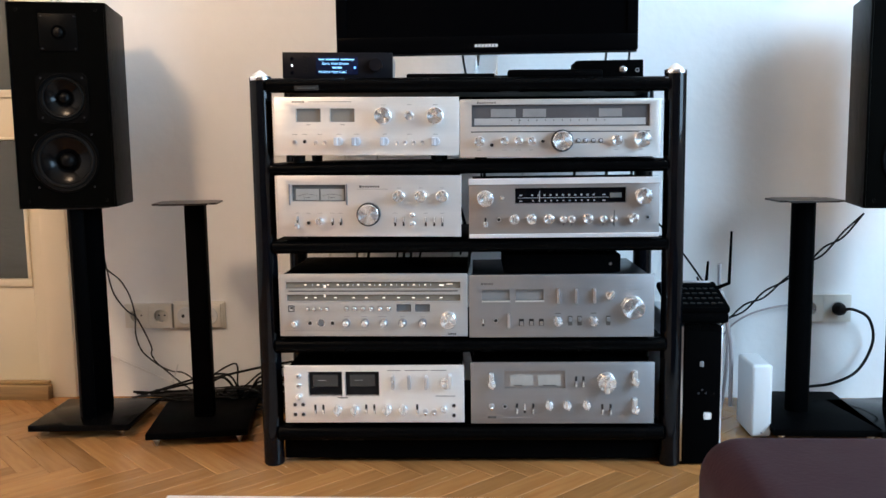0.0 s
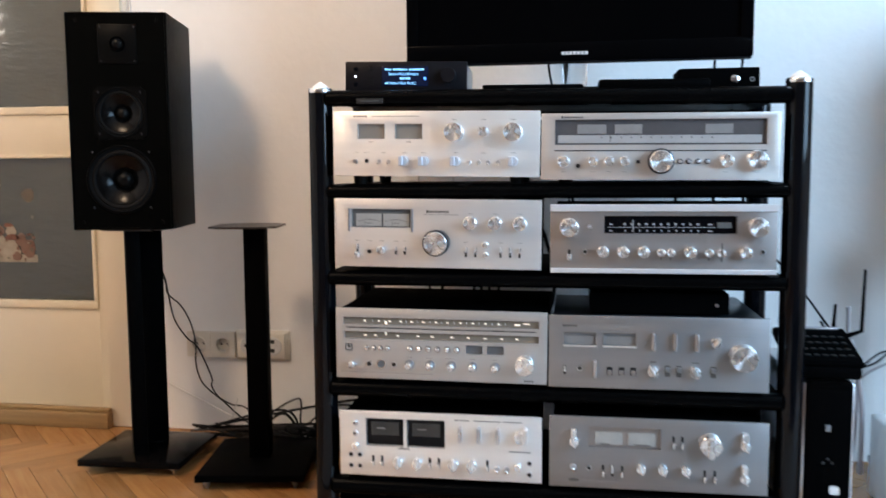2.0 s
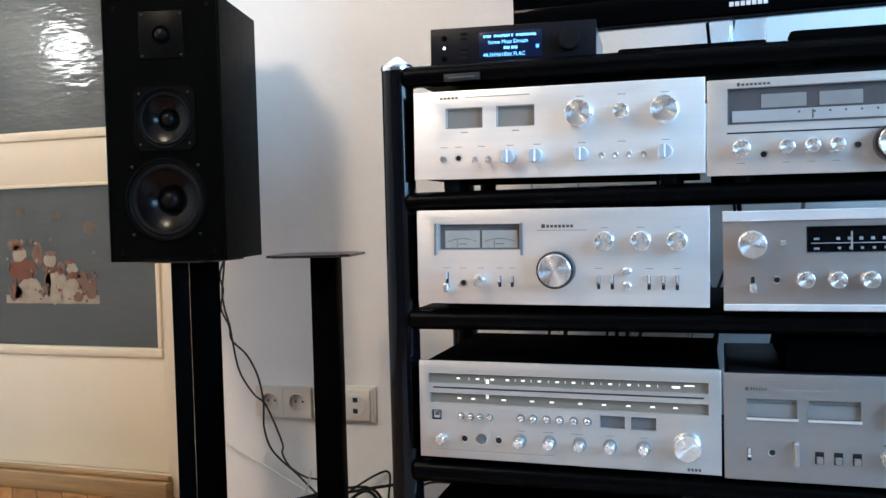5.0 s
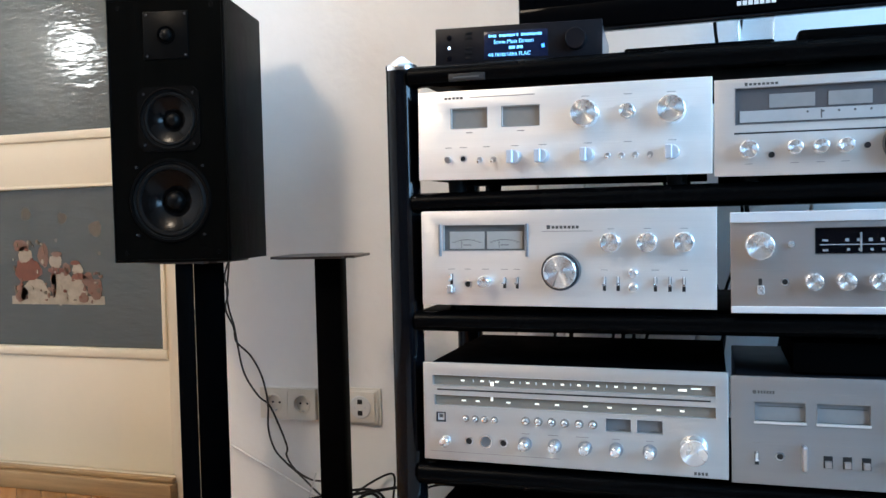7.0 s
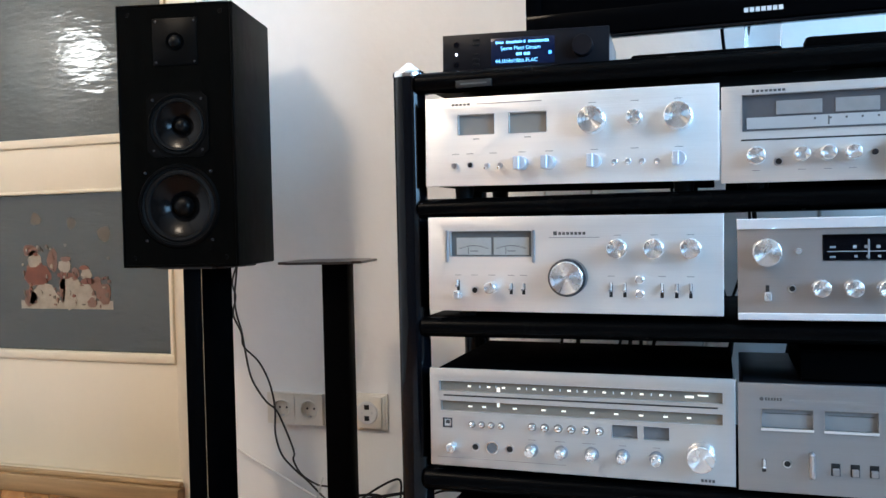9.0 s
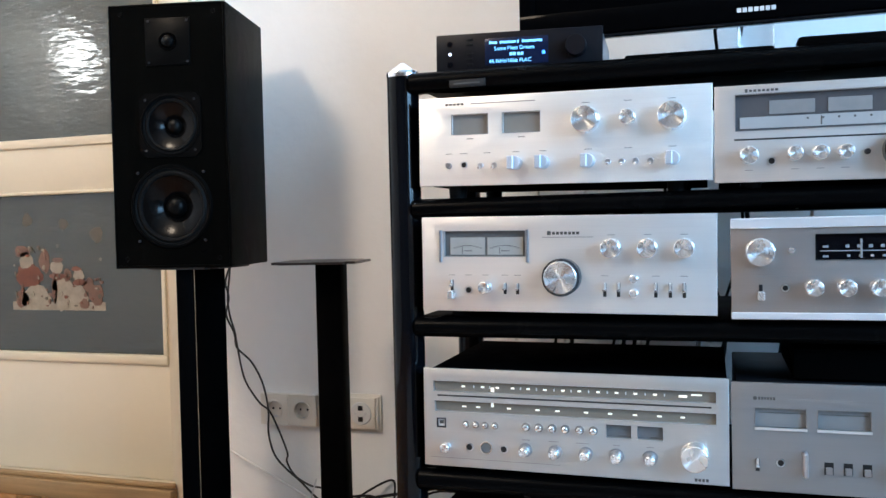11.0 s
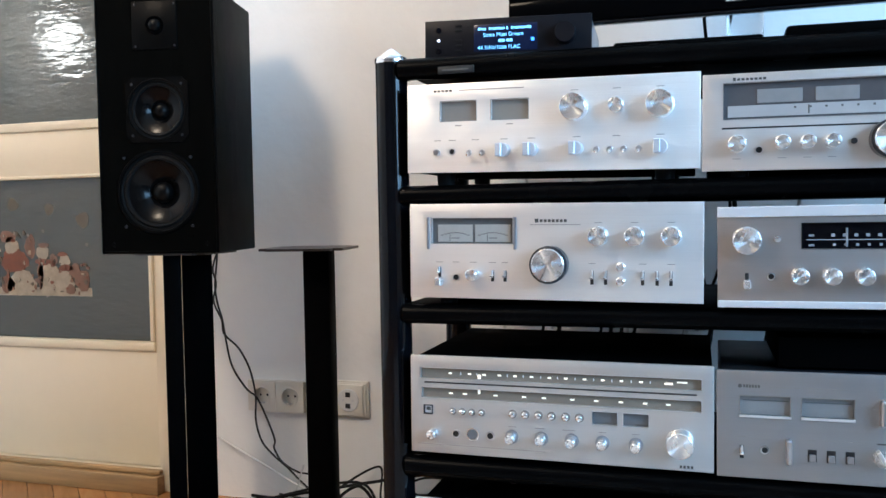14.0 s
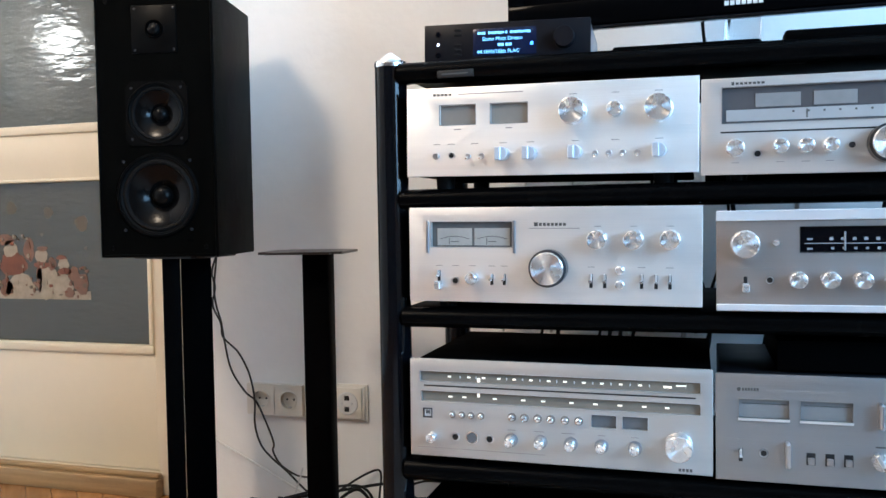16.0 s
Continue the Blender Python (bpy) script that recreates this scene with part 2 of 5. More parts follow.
def structure(name, material, boxes, label, category, bevel=0.0):
    bm = bmesh.new()
    for b in boxes:
        add_box(bm, *b, bevel)
    return tagged(put(name, bm, material), label, category, kind="structure")


structure("wall_north", PLASTER, [(DOOR_R, X1 + 0.2, WALL_Y, WALL_Y + 0.2, 0, HIGH), (X0 - 0.2, DOOR_L, WALL_Y, WALL_Y + 0.2, 0, HIGH), (DOOR_L, DOOR_R, WALL_Y, WALL_Y + 0.2, DOOR_TOP, HIGH)],
          "white painted plaster wall behind the stereo rack", "wall")
# Unseen end wall, coloured dark so that metal and black surfaces reflect less light.
BACK = mat("dark_reflected_wall", (0.20, 0.18, 0.17), 0.9, 0, 0.1, 2, spec=0.1)
structure("wall_south", BACK, [(X0 - 0.2, X1 + 0.2, Y0 - 0.2, Y0, 0, HIGH)], "unseen end wall, darkened to deepen the reflections", "wall")
structure("wall_west", PLASTER, [(X0 - 0.2, X0, Y0, WALL_Y, 0, HIGH)], "plain white plaster wall", "wall")
structure("wall_east", PLASTER, [(X1, X1 + 0.2, Y0, -0.2, 0, HIGH), (X1, X1 + 0.2, 1.3, WALL_Y, 0, HIGH), (X1, X1 + 0.2, -0.2, 1.3, 0, 0.8), (X1, X1 + 0.2, -0.2, 1.3, 2.2, HIGH)],
          "white plaster wall with a window opening", "wall")
structure("ceiling", CEIL, [(X0 - 0.2, X1 + 0.2, Y0 - 0.2, WALL_Y + 0.2, HIGH, HIGH + 0.15)], "white painted ceiling", "ceiling")
structure("hall_walls", PLASTER, [(-3.4, -3.3, 2.66, 4.6, 0, HIGH), (-0.6, -0.5, 2.66, 4.6, 0, HIGH), (-3.4, -0.5, 4.6, 4.7, 0, HIGH), (-3.4, -0.5, 2.66, 4.7, HIGH, HIGH + 0.1)],
          "plain hall walls behind the glazed door", "wall")
floor = structure("floor", mat("floor_base", (0.10, 0.055, 0.028), 0.6), [(X0 - 0.4, X1 + 0.2, Y0 - 0.2, 4.7, -0.12, -0.006)], "oak herringbone parquet floor, worn varnish", "floor")

# ---- stereo rack ----
RK = pose(-0.033, 1.893, 0, 0, 0, 1.0)
SHELVES = ((0.955, 0.034), (0.758, 0.030), (0.570, 0.032), (0.326, 0.036), (0.106, 0.040))
rack = thing("stereo_rack", RK, "black steel-tube stereo rack with four chrome-capped cone finials and five shelves", "rack")
PX, PY = 0.4955, 0.37
for px, py in ((-PX, 0), (PX, 0), (-PX, PY), (PX, PY)):
    post = lathe("post", BLACK_TUBE, rack, [(0, 0.004), (0.0258, 0.004), (0.0258, 0.955), (0, 0.955)], pose(px, py, 0), 32)
    lathe("foot", RUBBER, rack, [(0, 0), (0.022, 0), (0.022, 0.004), (0, 0.004)], pose(px, py, 0))
    lathe("finial", CHROME, rack, [(0, 0.955), (0.0264, 0.955), (0.0268, 0.957), (0.0268, 0.963), (0.0255, 0.965), (0.0225, 0.9655), (0, 0.9655)], pose(px, py, 0), 32, "chrome cap ring")
    lathe("finial_tip", WALL_WHITE_CONE, rack, [(0, 0.9655), (0.0205, 0.9655), (0.0195, 0.967), (0.004, 0.979), (0, 0.9803)], pose(px, py, 0), 32, "cone finial, the wall's reflection put into its white colour")
for i, (z, th) in enumerate(SHELVES):
    # the top shelf is tilted to fit the camera's view
    lean = pose(0, 0, z, 0, 0.64 if i == 0 else 0, 0) @ pose(0, 0, -z)
    box("shelf", BLACK_BOARD, rack, -PX + 0.022, PX - 0.022, -0.012, PY + 0.02, z - th * 0.7, z, 0.003).matrix_basis = lean
    for y in (-0.012, PY + 0.012):
        rail = bmesh.new()
        add_tube(rail, [Vector((-PX + 0.02, y, z - th / 2 - 0.001)), Vector((PX - 0.02, y, z - th / 2 - 0.001))], th / 2, 16)
        part("rail", rail, BLACK_RAIL, rack).matrix_basis = lean
    for sx in (-1, 1):
        collar = lathe("collar", BLACK_TUBE, rack, [(0, 0), (0.012, 0), (0.012, 0.005), (0, 0.005)], pose(sx * (PX - 0.0252), 0, z - th / 2, 0, -90 * sx, 0), 16)
        lathe("bolt", STEEL, collar, [(0, 0.005), (0.005, 0.005), (0.0045, 0.008), (0, 0.008)], pose(sx * (PX - 0.0252), -0.016, z - th / 2 + 0.004, 90), 8)
# Black board stands in for the shaded gap under the lowest shelf.
box("gap_filler", BLACK_BOARD, rack, -PX + 0.026, PX - 0.026, 0.004, 0.022, 0.012, 0.080, 0.002)
plate = box("nameplate", mat("dull_plate", (0.020, 0.019, 0.018), 0.5, 0.0, 0.2, 40, spec=0.2), rack, -0.406, -0.349, -0.0355, -0.030, 0.9285, 0.9395, 0.0005, "small dull nameplate")
box("lettering", mat("worn_print", (0.05, 0.048, 0.045), 0.6), plate, -0.399, -0.357, -0.0358, -0.035, 0.9325, 0.9350, 0)


# ---- hi-fi components ----
FACES = []


class Face:
    """A hi-fi component whose front is laid out on a grid of its own: x from g0 to g1 and y from h0 to h1 (down) span the front."""

    def __init__(self, name, label, category, x0, x1, z0, z1, grid, front, depth=0.33, feet=0.010, case=BLACK_PLASTIC, inset=0.008, v=-0.034, lift=0.0):
        # lift: how far the left side stands higher than the other one
        self.g0, self.g1, self.h0, self.h1 = grid
        self.w, self.h = x1 - x0, z1 - z0
        self.k = self.w / (self.g1 - self.g0)
        self.base = feet
        self.ob = thing(name, RK @ pose(x0 + 0.033, v, z0 - feet + lift, 0, math.degrees(lift / (x1 - x0)), 0), label, category, "hi-fi components on the rack")
        box("case", case, self.ob, inset, self.w - inset, 0.006, depth, feet + 0.001, feet + self.h - 0.005, 0.002)
        self.front, self.holes = front, []
        FACES.append(self)
        for fx in (0.05, self.w - 0.05):
            for fy in (0.045, depth - 0.05):
                low = -lift * (1 - fx / self.w)
                lathe("foot", RUBBER, self.ob, [(0, low), (0.014, low), (0.016, feet + 0.008), (0, feet + 0.008)], pose(fx, fy, 0), 14)

    def at(self, gx, gy):
        return (gx - self.g0) * self.k, self.base + (self.h1 - gy) / (self.h1 - self.h0) * self.h

    def slab(self, name, material, a, b, c, d, out=0.001, deep=0.004, bevel=0.0003, label=""):
        x0, z1 = self.at(a, b)
        x1, z0 = self.at(c, d)
        if any(h[0] <= (x0 + x1) / 2 <= h[1] and h[2] <= (z0 + z1) / 2 <= h[3] for h in self.holes) and name != "bezel":
            out, deep = out - 0.0052, 0.0062
        return box(name, material, self.ob, x0, x1, -out, deep, z0, z1, bevel, label, 1)

    def done(self):
        """The front panel, with real openings for its meters and dials."""
        bm = bmesh.new()
        z = self.base
        edges = []
        for x0, x1, z0, z1 in [(0, self.w, z, z + self.h), *self.holes]:
            vs = [bm.verts.new((a, 0, c)) for a, c in ((x0, z0), (x1, z0), (x1, z1), (x0, z1))]
            edges += [bm.edges.new((vs[i], vs[(i + 1) % 4])) for i in range(4)]
        bmesh.ops.triangle_fill(bm, edges=edges, use_beauty=True)
        ext = bmesh.ops.extrude_face_region(bm, geom=bm.faces[:])
        bmesh.ops.translate(bm, vec=(0, 0.0065, 0), verts=[g for g in ext["geom"] if isinstance(g, bmesh.types.BMVert)])
        bmesh.ops.recalc_face_normals(bm, faces=bm.faces)
        rim = [e for e in bm.edges if all(abs(v.co.y) < 1e-6 for v in e.verts) and len(e.link_faces) == 2 and abs(e.link_faces[0].normal.dot(e.link_faces[1].normal)) < 0.5]
        bmesh.ops.bevel(bm, geom=rim, offset=0.0007, segments=2, affect="EDGES", profile=0.5)
        part("front_panel", bm, self.front, self.ob)

    def turn(self, name, material, gx, gy, profile, seg=24, label="", roll=0):
        x, z = self.at(gx, gy)
        ob = lathe(name, material, self.ob, profile, None, seg, label)
        ob.matrix_basis = pose(x, 0, z, 90, 0, 0) @ pose(0, 0, 0, 0, 0, roll)
        return ob

    def knob(self, gx, gy, gr, long=0.018, rim=None, mark=None, label=""):
        r = gr * self.k
        c = min(0.0012, r * 0.15)
        ob = self.turn("knob", KNOB, gx, gy, [(0, 0), (r, 0), (r, long * 0.25), (r * 0.97, long * 0.3), (r * 0.95, long - c), (r * 0.95 - c, long), (r * 0.5, long - 0.0004), (0, long - 0.0006)], 32, label)
        if rim:
            self.turn("knob_rim", rim, gx, gy, [(0, 0), (r * 1.10, 0), (r * 1.10, long * 0.72), (r * 0.96, long * 0.78), (0, long * 0.78)], 32, "dark rim of the knob")
        if mark is not None:
            bm = bmesh.new()
            add_box(bm, -0.0006, 0.0006, r * 0.55, r * 0.92, long - 0.0008, long + 0.0002)
            mk = part("pointer", bm, INK, ob)
            mk.matrix_basis = pose(0, 0, 0, 0, 0, mark)
        return ob

    def fin_knob(self, gx, gy, gr, tilt=0, long=0.020):
        """A small turned base with a flat grip bar across it."""
        r = gr * self.k
        ob = self.turn("knob", KNOB, gx, gy, [(0, 0), (r, 0), (r, long * 0.45), (r * 0.9, long * 0.55), (0, long * 0.55)], 24)
        bm = bmesh.new()
        add_box(bm, -r * 0.22, r * 0.22, -r * 0.9, r * 1.25, long * 0.3, long, 0.0008, 1)
        grip = part("grip", bm, GRIP, ob)
        grip.matrix_basis = pose(0, 0, 0, 0, 0, tilt)

    def jack(self, gx, gy, gr):
        r = gr * self.k
        self.turn("jack", HOLE, gx, gy, [(0, 0.0006), (r, 0.0006), (r, 0), (0, 0)], 16)
        self.turn("jack_ring", STEEL, gx, gy, [(r, 0), (r, 0.0014), (r * 1.35, 0.0012), (r * 1.4, 0)], 16)

    def lever(self, gx, gy, up=True, tall=26):
        """A slim chrome lever in a dark slot, with a small turned-out tip."""
        w = 6
        self.slab("slot", HOLE, gx - w * 0.85, gy - tall / 2, gx + w * 0.85, gy + tall / 2, 0.0004)
        y = gy - tall * 0.5 if up else gy - tall * 0.02
        ob = self.slab("lever", GRIP, gx - w * 0.55, y, gx + w * 0.55, y + tall * 0.52, 0.007, 0.002, 0.0006)
        self.slab("lever_tip", CHROME, gx - w * 0.85, gy - tall * 0.06, gx + w * 0.85, gy + tall * 0.10, 0.012, -0.006, 0.0007)
        return ob

    def bat(self, gx, gy, gr, down=True):
        """A toggle: ring, then a small tapered bat."""
        r = gr * self.k
        self.turn("toggle_ring", STEEL, gx, gy, [(0, 0), (r, 0), (r * 0.8, 0.002), (0, 0.002)], 14)
        ob = self.turn("toggle", CHROME, gx, gy, [(0, 0), (r * 0.35, 0), (r * 0.55, 0.011), (r * 0.4, 0.0125), (0, 0.013)], 12)
        ob.matrix_basis = ob.matrix_basis @ pose(0, 0, 0, 20 if down else -20, 0, 0)

    def button(self, gx, gy, gw, gh, out=0.005, material=None):
        self.slab("button", material or ALU_LIGHT, gx - gw, gy - gh, gx + gw, gy + gh, out, 0.002, 0.0006)

    def print_bar(self, a, b, c, d, material=None):
        self.slab("lettering", material or INK, a, b, c, d, 0.00025, 0.001, 0.0)

    def sunk(self, a, b, c, d, material, frame_mat=None, name="meter"):
        """A meter or dial window: a frame with a face set back behind a pane."""
        f = 1.6
        x0, z1 = self.at(a, b)
        x1, z0 = self.at(c, d)
        self.holes.append((x0, x1, z0, z1))
        box(name, material, self.ob, x0 - 0.001, x1 + 0.001, 0.0056, 0.0066, z0 - 0.001, z1 + 0.001, 0)
        for q in ((a - f, b - f, c + f, b), (a - f, d, c + f, d + f), (a - f, b, a, d), (c, b, c + f, d)):
            self.slab("bezel", frame_mat or BEZEL, *q, 0.0007, 0.002, 0.0002)


def wordmark(f, a, b, c, d, n):
    """A maker's mark that is left as a row of plain blocks."""
    k = (c - a) / n
    for i in range(n):
        f.print_bar(a + i * k, b, a + i * k + k * 0.72, d, INK)


def small_marks(f, xs, y, w=16, h=2):
    for x in xs:
        f.print_bar(x - w / 2, y, x + w / 2, y + h, INK_SOFT)


# integrated amplifier with two small meters
f = Face("integrated_amplifier", "silver integrated amplifier with two small grey meters", "amplifier", -0.492, -0.052, 0.771, 0.908, (8, 938, 28, 318), ALU, feet=0.013, lift=0.006)
wordmark(f, 100, 48, 166, 55, 5)
f.print_bar(185, 50, 400, 53, INK_SOFT)
for a in (122, 293):
    # the dark frame stands in for shade on the recess's edges
    f.sunk(a, 86, a + 121, 150, METER_GREY, METER_SHADE)
    f.print_bar(a + 50, 164, a + 72, 167, INK_SOFT)
f.knob(560, 122, 43, 0.024)
f.knob(690, 121, 24, 0.020)
f.knob(820, 122, 43, 0.024)
for x in (335, 424, 567, 822):
    f.turn("knob", SATIN, x, 250, [(0, 0), (0.0104, 0), (0.0104, 0.006), (0.0100, 0.0186), (0.0092, 0.0195), (0, 0.0195)], 28)
    f.slab("grip", SATIN, x - 19, 229, x + 1, 271, 0.024, 0.002, 0.0012)
f.turn("power_button", STEEL, 110, 252, [(0, 0), (0.005, 0), (0.0045, 0.006), (0, 0.0065)], 16)
f.jack(162, 250, 8)
for x in (218, 263, 628, 670, 712, 757):
    f.bat(x, 254, 10)
small_marks(f, (112, 162, 240, 335, 424, 567, 690, 822), 212, 24)
small_marks(f, (560, 690, 820), 66, 24)

# stereo receiver with a wide dial
f = Face("stereo_receiver", "silver stereo receiver with a wide glass dial and large tuning knob", "receiver", -0.049, 0.422, 0.762, 0.8975, (6, 1004, 42, 328), ALU_CREAM, feet=0.004, lift=0.004)
f.print_bar(92, 54, 100, 64)
wordmark(f, 104, 56, 188, 63, 7)
f.sunk(66, 70, 948, 176, DIAL_SMOKE, ALU_DARK, "dial")
f.slab("dial_scale", mat("scale_grey", (0.30, 0.295, 0.29), 0.2), 78, 136, 930, 170, 0.0008)
for a, b in ((160, 285), (320, 436), (698, 812)):
    f.slab("meter", METER_SHADE, a, 90, b, 130, 0.0009)
for i in range(12):
    f.slab("scale_mark", INK, 262 + i * 42, 143, 268 + i * 42, 149, 0.0011)
f.slab("pointer", INK, 300, 140, 304, 166, 0.0013)
f.slab("groove", HOLE, 62, 200, 950, 205, 0.0003)
f.knob(103, 250, 27, 0.018)
f.jack(166, 268, 9)
for x in (229, 298, 364):
    f.knob(x, 248, 22, 0.018)
f.turn("button", KNOB_RIM, 421, 250, [(0, 0), (0.0042, 0), (0.004, 0.004), (0, 0.0045)], 16)
f.knob(514, 248, 50, 0.026, KNOB_RIM)
for x in (596, 632, 671, 708):
    f.turn("button_ring", KNOB_RIM, x, 248, [(0, 0), (0.0056, 0), (0.0054, 0.003), (0, 0.003)], 16)
    f.turn("push_button", STEEL, x, 248, [(0, 0), (0.0040, 0), (0.0036, 0.007), (0.0026, 0.0074), (0, 0.0066)], 16)
f.knob(785, 246, 28, 0.020)
f.knob(908, 243, 42, 0.022)
small_marks(f, (103, 229, 298, 364, 514, 785, 908), 292, 22)

# integrated amplifier with twin meter window and large volume knob
f = Face("integrated_amplifier", "silver integrated amplifier with a twin meter window and large volume knob", "amplifier", -0.491, -0.048, 0.577, 0.7235, (22, 953, 425, 730), ALU_MID, feet=0.007, lift=0.005)
f.sunk(98, 472, 368, 552, METER_BACK, GREY_METAL, "meter_window")
for a, b in ((116, 234), (242, 360)):
    f.slab("meter", METER_DIM, a, 492, b, 548, 0.0008)
    for i in range(9):
        t = (i - 4) / 4
        f.slab("scale_mark", INK, (a + b) / 2 + t * 44 - 5.6, 517 + 8 * t * t, (a + b) / 2 + t * 44 + 5.6, 519.5 + 8 * t * t, 0.0010)
    f.slab("scale_print", INK, a + 46, 534, a + 74, 537, 0.0010)
    f.slab("needle", INK, a + 40, 524, a + 42, 545, 0.0011)
for a in (82, 372):
    f.slab("side_trim", GREY_METAL, a, 468, a + 8, 572, 0.003)
f.print_bar(440, 474, 452, 486)
wordmark(f, 456, 476, 545, 485, 7)
f.print_bar(425, 492, 585, 494, INK_SOFT)
f.knob(489, 617, 54, 0.028, KNOB_RIM, 155)
for x in (640, 750, 858):
    f.knob(x, 528, 31, 0.020, None, 40)
f.lever(124, 646, True, 36)
f.slab("lever", GRIP, 114, 662, 134, 690, 0.014, 0.002, 0.0015)
f.jack(180, 662, 9)
f.knob(238, 652, 20, 0.018)
for x in (302, 343):
    f.lever(x, 656, True, 36)
for x, up in ((620, True), (662, True), (774, True), (817, True), (858, True)):
    f.lever(x, 656, up, 44)
for y in (622, 666):
    f.turn("push_button", KNOB, 708, y, [(0, 0), (0.007, 0), (0.0066, 0.008), (0.005, 0.009), (0, 0.0085)], 18)
small_marks(f, (124, 180, 238, 302, 343, 620, 708, 774, 858), 612, 22)
small_marks(f, (640, 750, 858), 486, 22)

# stereo receiver with a black dial
f = Face("stereo_receiver", "grey brushed stereo receiver with a black dial and pale trim", "receiver", -0.029, 0.422, 0.573, 0.7150, (55, 985, 430, 722), ALU_DARK, feet=0.003)
f.slab("trim", ALU_LIGHT, 55, 430, 985, 460, 0.004, 0.006, 0.001, "pale aluminium trim strip")
f.slab("trim", ALU_LIGHT, 55, 702, 985, 722, 0.004, 0.006, 0.001, "pale aluminium trim strip")
for i in range(4):
    f.print_bar(474 + i * 23, 442, 490 + i * 23, 452)
f.sunk(284, 480, 822, 552, BLACK_GLOSS, HOLE, "dial")
f.slab("scale_line", SCALE_DIM, 296, 526, 740, 529, 0.0008)
for i in range(11):
    f.print_bar(362 + i * 30, 510, 372 + i * 30, 519, SCALE_DIM)
    f.print_bar(366 + i * 30, 538, 374 + i * 30, 545, SCALE_DIM)
for y in (512, 540):
    f.print_bar(303, y, 318, y + 6, SCALE_DIM)
    f.print_bar(708, y, 726, y + 6, SCALE_DIM)
f.slab("pointer", SCALE_DIM, 400, 494, 405, 548, 0.0012)
f.slab("tuning_meter", METER_BACK, 746, 506, 804, 530, 0.0010)
f.knob(135, 528, 41, 0.020)
f.knob(905, 524, 41, 0.020)
f.turn("push_button", GRIP, 220, 524, [(0, 0), (0.0045, 0), (0.004, 0.005), (0, 0.0055)], 16)
for x in (277, 361, 445, 636):
    f.knob(x, 630, 25, 0.020)
f.knob(857, 630, 25, 0.020)
for x in (518, 557, 712, 761):
    f.knob(x, 632, 18, 0.016)
    f.print_bar(x - 2, 652, x + 3, 664)
f.slab("pointer", INK, 758, 590, 763, 668, 0.017, -0.0155)
f.lever(136, 642, False, 40)
f.slab("lever_cap", GRIP, 127, 642, 146, 666, 0.013, 0.002, 0.0012)
f.jack(202, 632, 8)
f.jack(929, 627, 8)
small_marks(f, (136, 202, 277, 361, 445, 636, 857), 598, 26)

# stereo receiver with lit tuning scales
f = Face("stereo_receiver", "silver stereo receiver with two lit tuning scales", "receiver", -0.494, -0.035, 0.333, 0.487, (40, 890, 112, 398), ALU_COOL, depth=0.36, feet=0.007, inset=0.002, lift=0.003)
for y0, y1, a in ((148, 178, 70), (206, 236, 74)):
    f.sunk(a, y0, 858, y1, METER_OLIVE, STEEL, "dial_strip")
f.slab("groove", HOLE, 82, 188, 846, 192.5, 0.0004)
for x in (158, 216, 260, 305, 350, 398, 449, 495, 547, 597, 648, 700):
    f.slab("dial_light", LIT, x - 5, 161, x + 5, 166, 0.0007)
for x in (190, 238, 328, 374, 424, 472, 521, 572, 622, 674, 725):
    f.print_bar(x - 1.5, 160, x + 1.5, 167, METER_PALE)
f.slab("dial_light", LIT, 762, 162, 784, 168, 0.0007)
f.slab("dial_light", LIT, 795, 158, 822, 162, 0.0007)
for x in (160, 202, 293, 376, 433, 513, 579, 646, 711, 772):
    f.slab("dial_light", LIT, x - 6, 220, x + 6, 224.5, 0.0007)
f.slab("dial_pointer", LIT, 241, 164, 250, 176, 0.0012)
f.slab("dial_pointer", LIT, 241, 208, 248, 220, 0.0012)
f.sunk(80, 258, 106, 284, ALU_COOL, GREY_METAL, "power_switch")
f.button(93, 271, 10, 10, 0.004, METER_PALE)
f.slab("button_mark", INK, 87, 264, 99, 274, 0.0046, -0.001)
for q in ((79, 257, 107, 259.5), (79, 282.5, 107, 285), (79, 259.5, 81.5, 282.5), (104.5, 259.5, 107, 282.5)):
    f.slab("bezel", KNOB_RIM, *q, 0.0012, 0.002, 0.0002)
for x in (168, 197, 225, 254):
    f.turn("push_button", CHROME, x, 272, [(0, 0), (0.0042, 0), (0.0036, 0.006), (0.002, 0.0072), (0, 0.0075)], 16)
    f.turn("button_ring", METER_GREY, x, 272, [(0, 0), (0.0056, 0), (0.0052, 0.0008), (0, 0.0008)], 16)
for x in (345, 381, 419, 456, 496, 534):
    f.turn("push_button", CHROME, x, 270, [(0, 0), (0.0052, 0), (0.0045, 0.007), (0.0025, 0.0084), (0, 0.0088)], 16)
    f.turn("button_ring", METER_GREY, x, 270, [(0, 0), (0.0068, 0), (0.0064, 0.0008), (0, 0.0008)], 16)
for a in (569, 653):
    f.sunk(a, 250, a + 68, 286, METER_SLATE, STEEL)
    f.slab("needle", INK, a + 34, 281, a + 52, 283.5, 0.0010)
f.knob(108, 340, 14, 0.016)
f.jack(177, 338, 9)
f.turn("socket_ring", CHROME, 228, 336, [(0, 0), (0.0105, 0), (0.0100, 0.003), (0.0085, 0.003), (0.0080, 0.001), (0, 0.001)], 24)
f.turn("socket_core", METER_SLATE, 228, 336, [(0, 0.0018), (0.0076, 0.0018), (0.0076, 0.0008), (0, 0.0008)], 24, "dark centre of the socket")
f.jack(279, 338, 9)
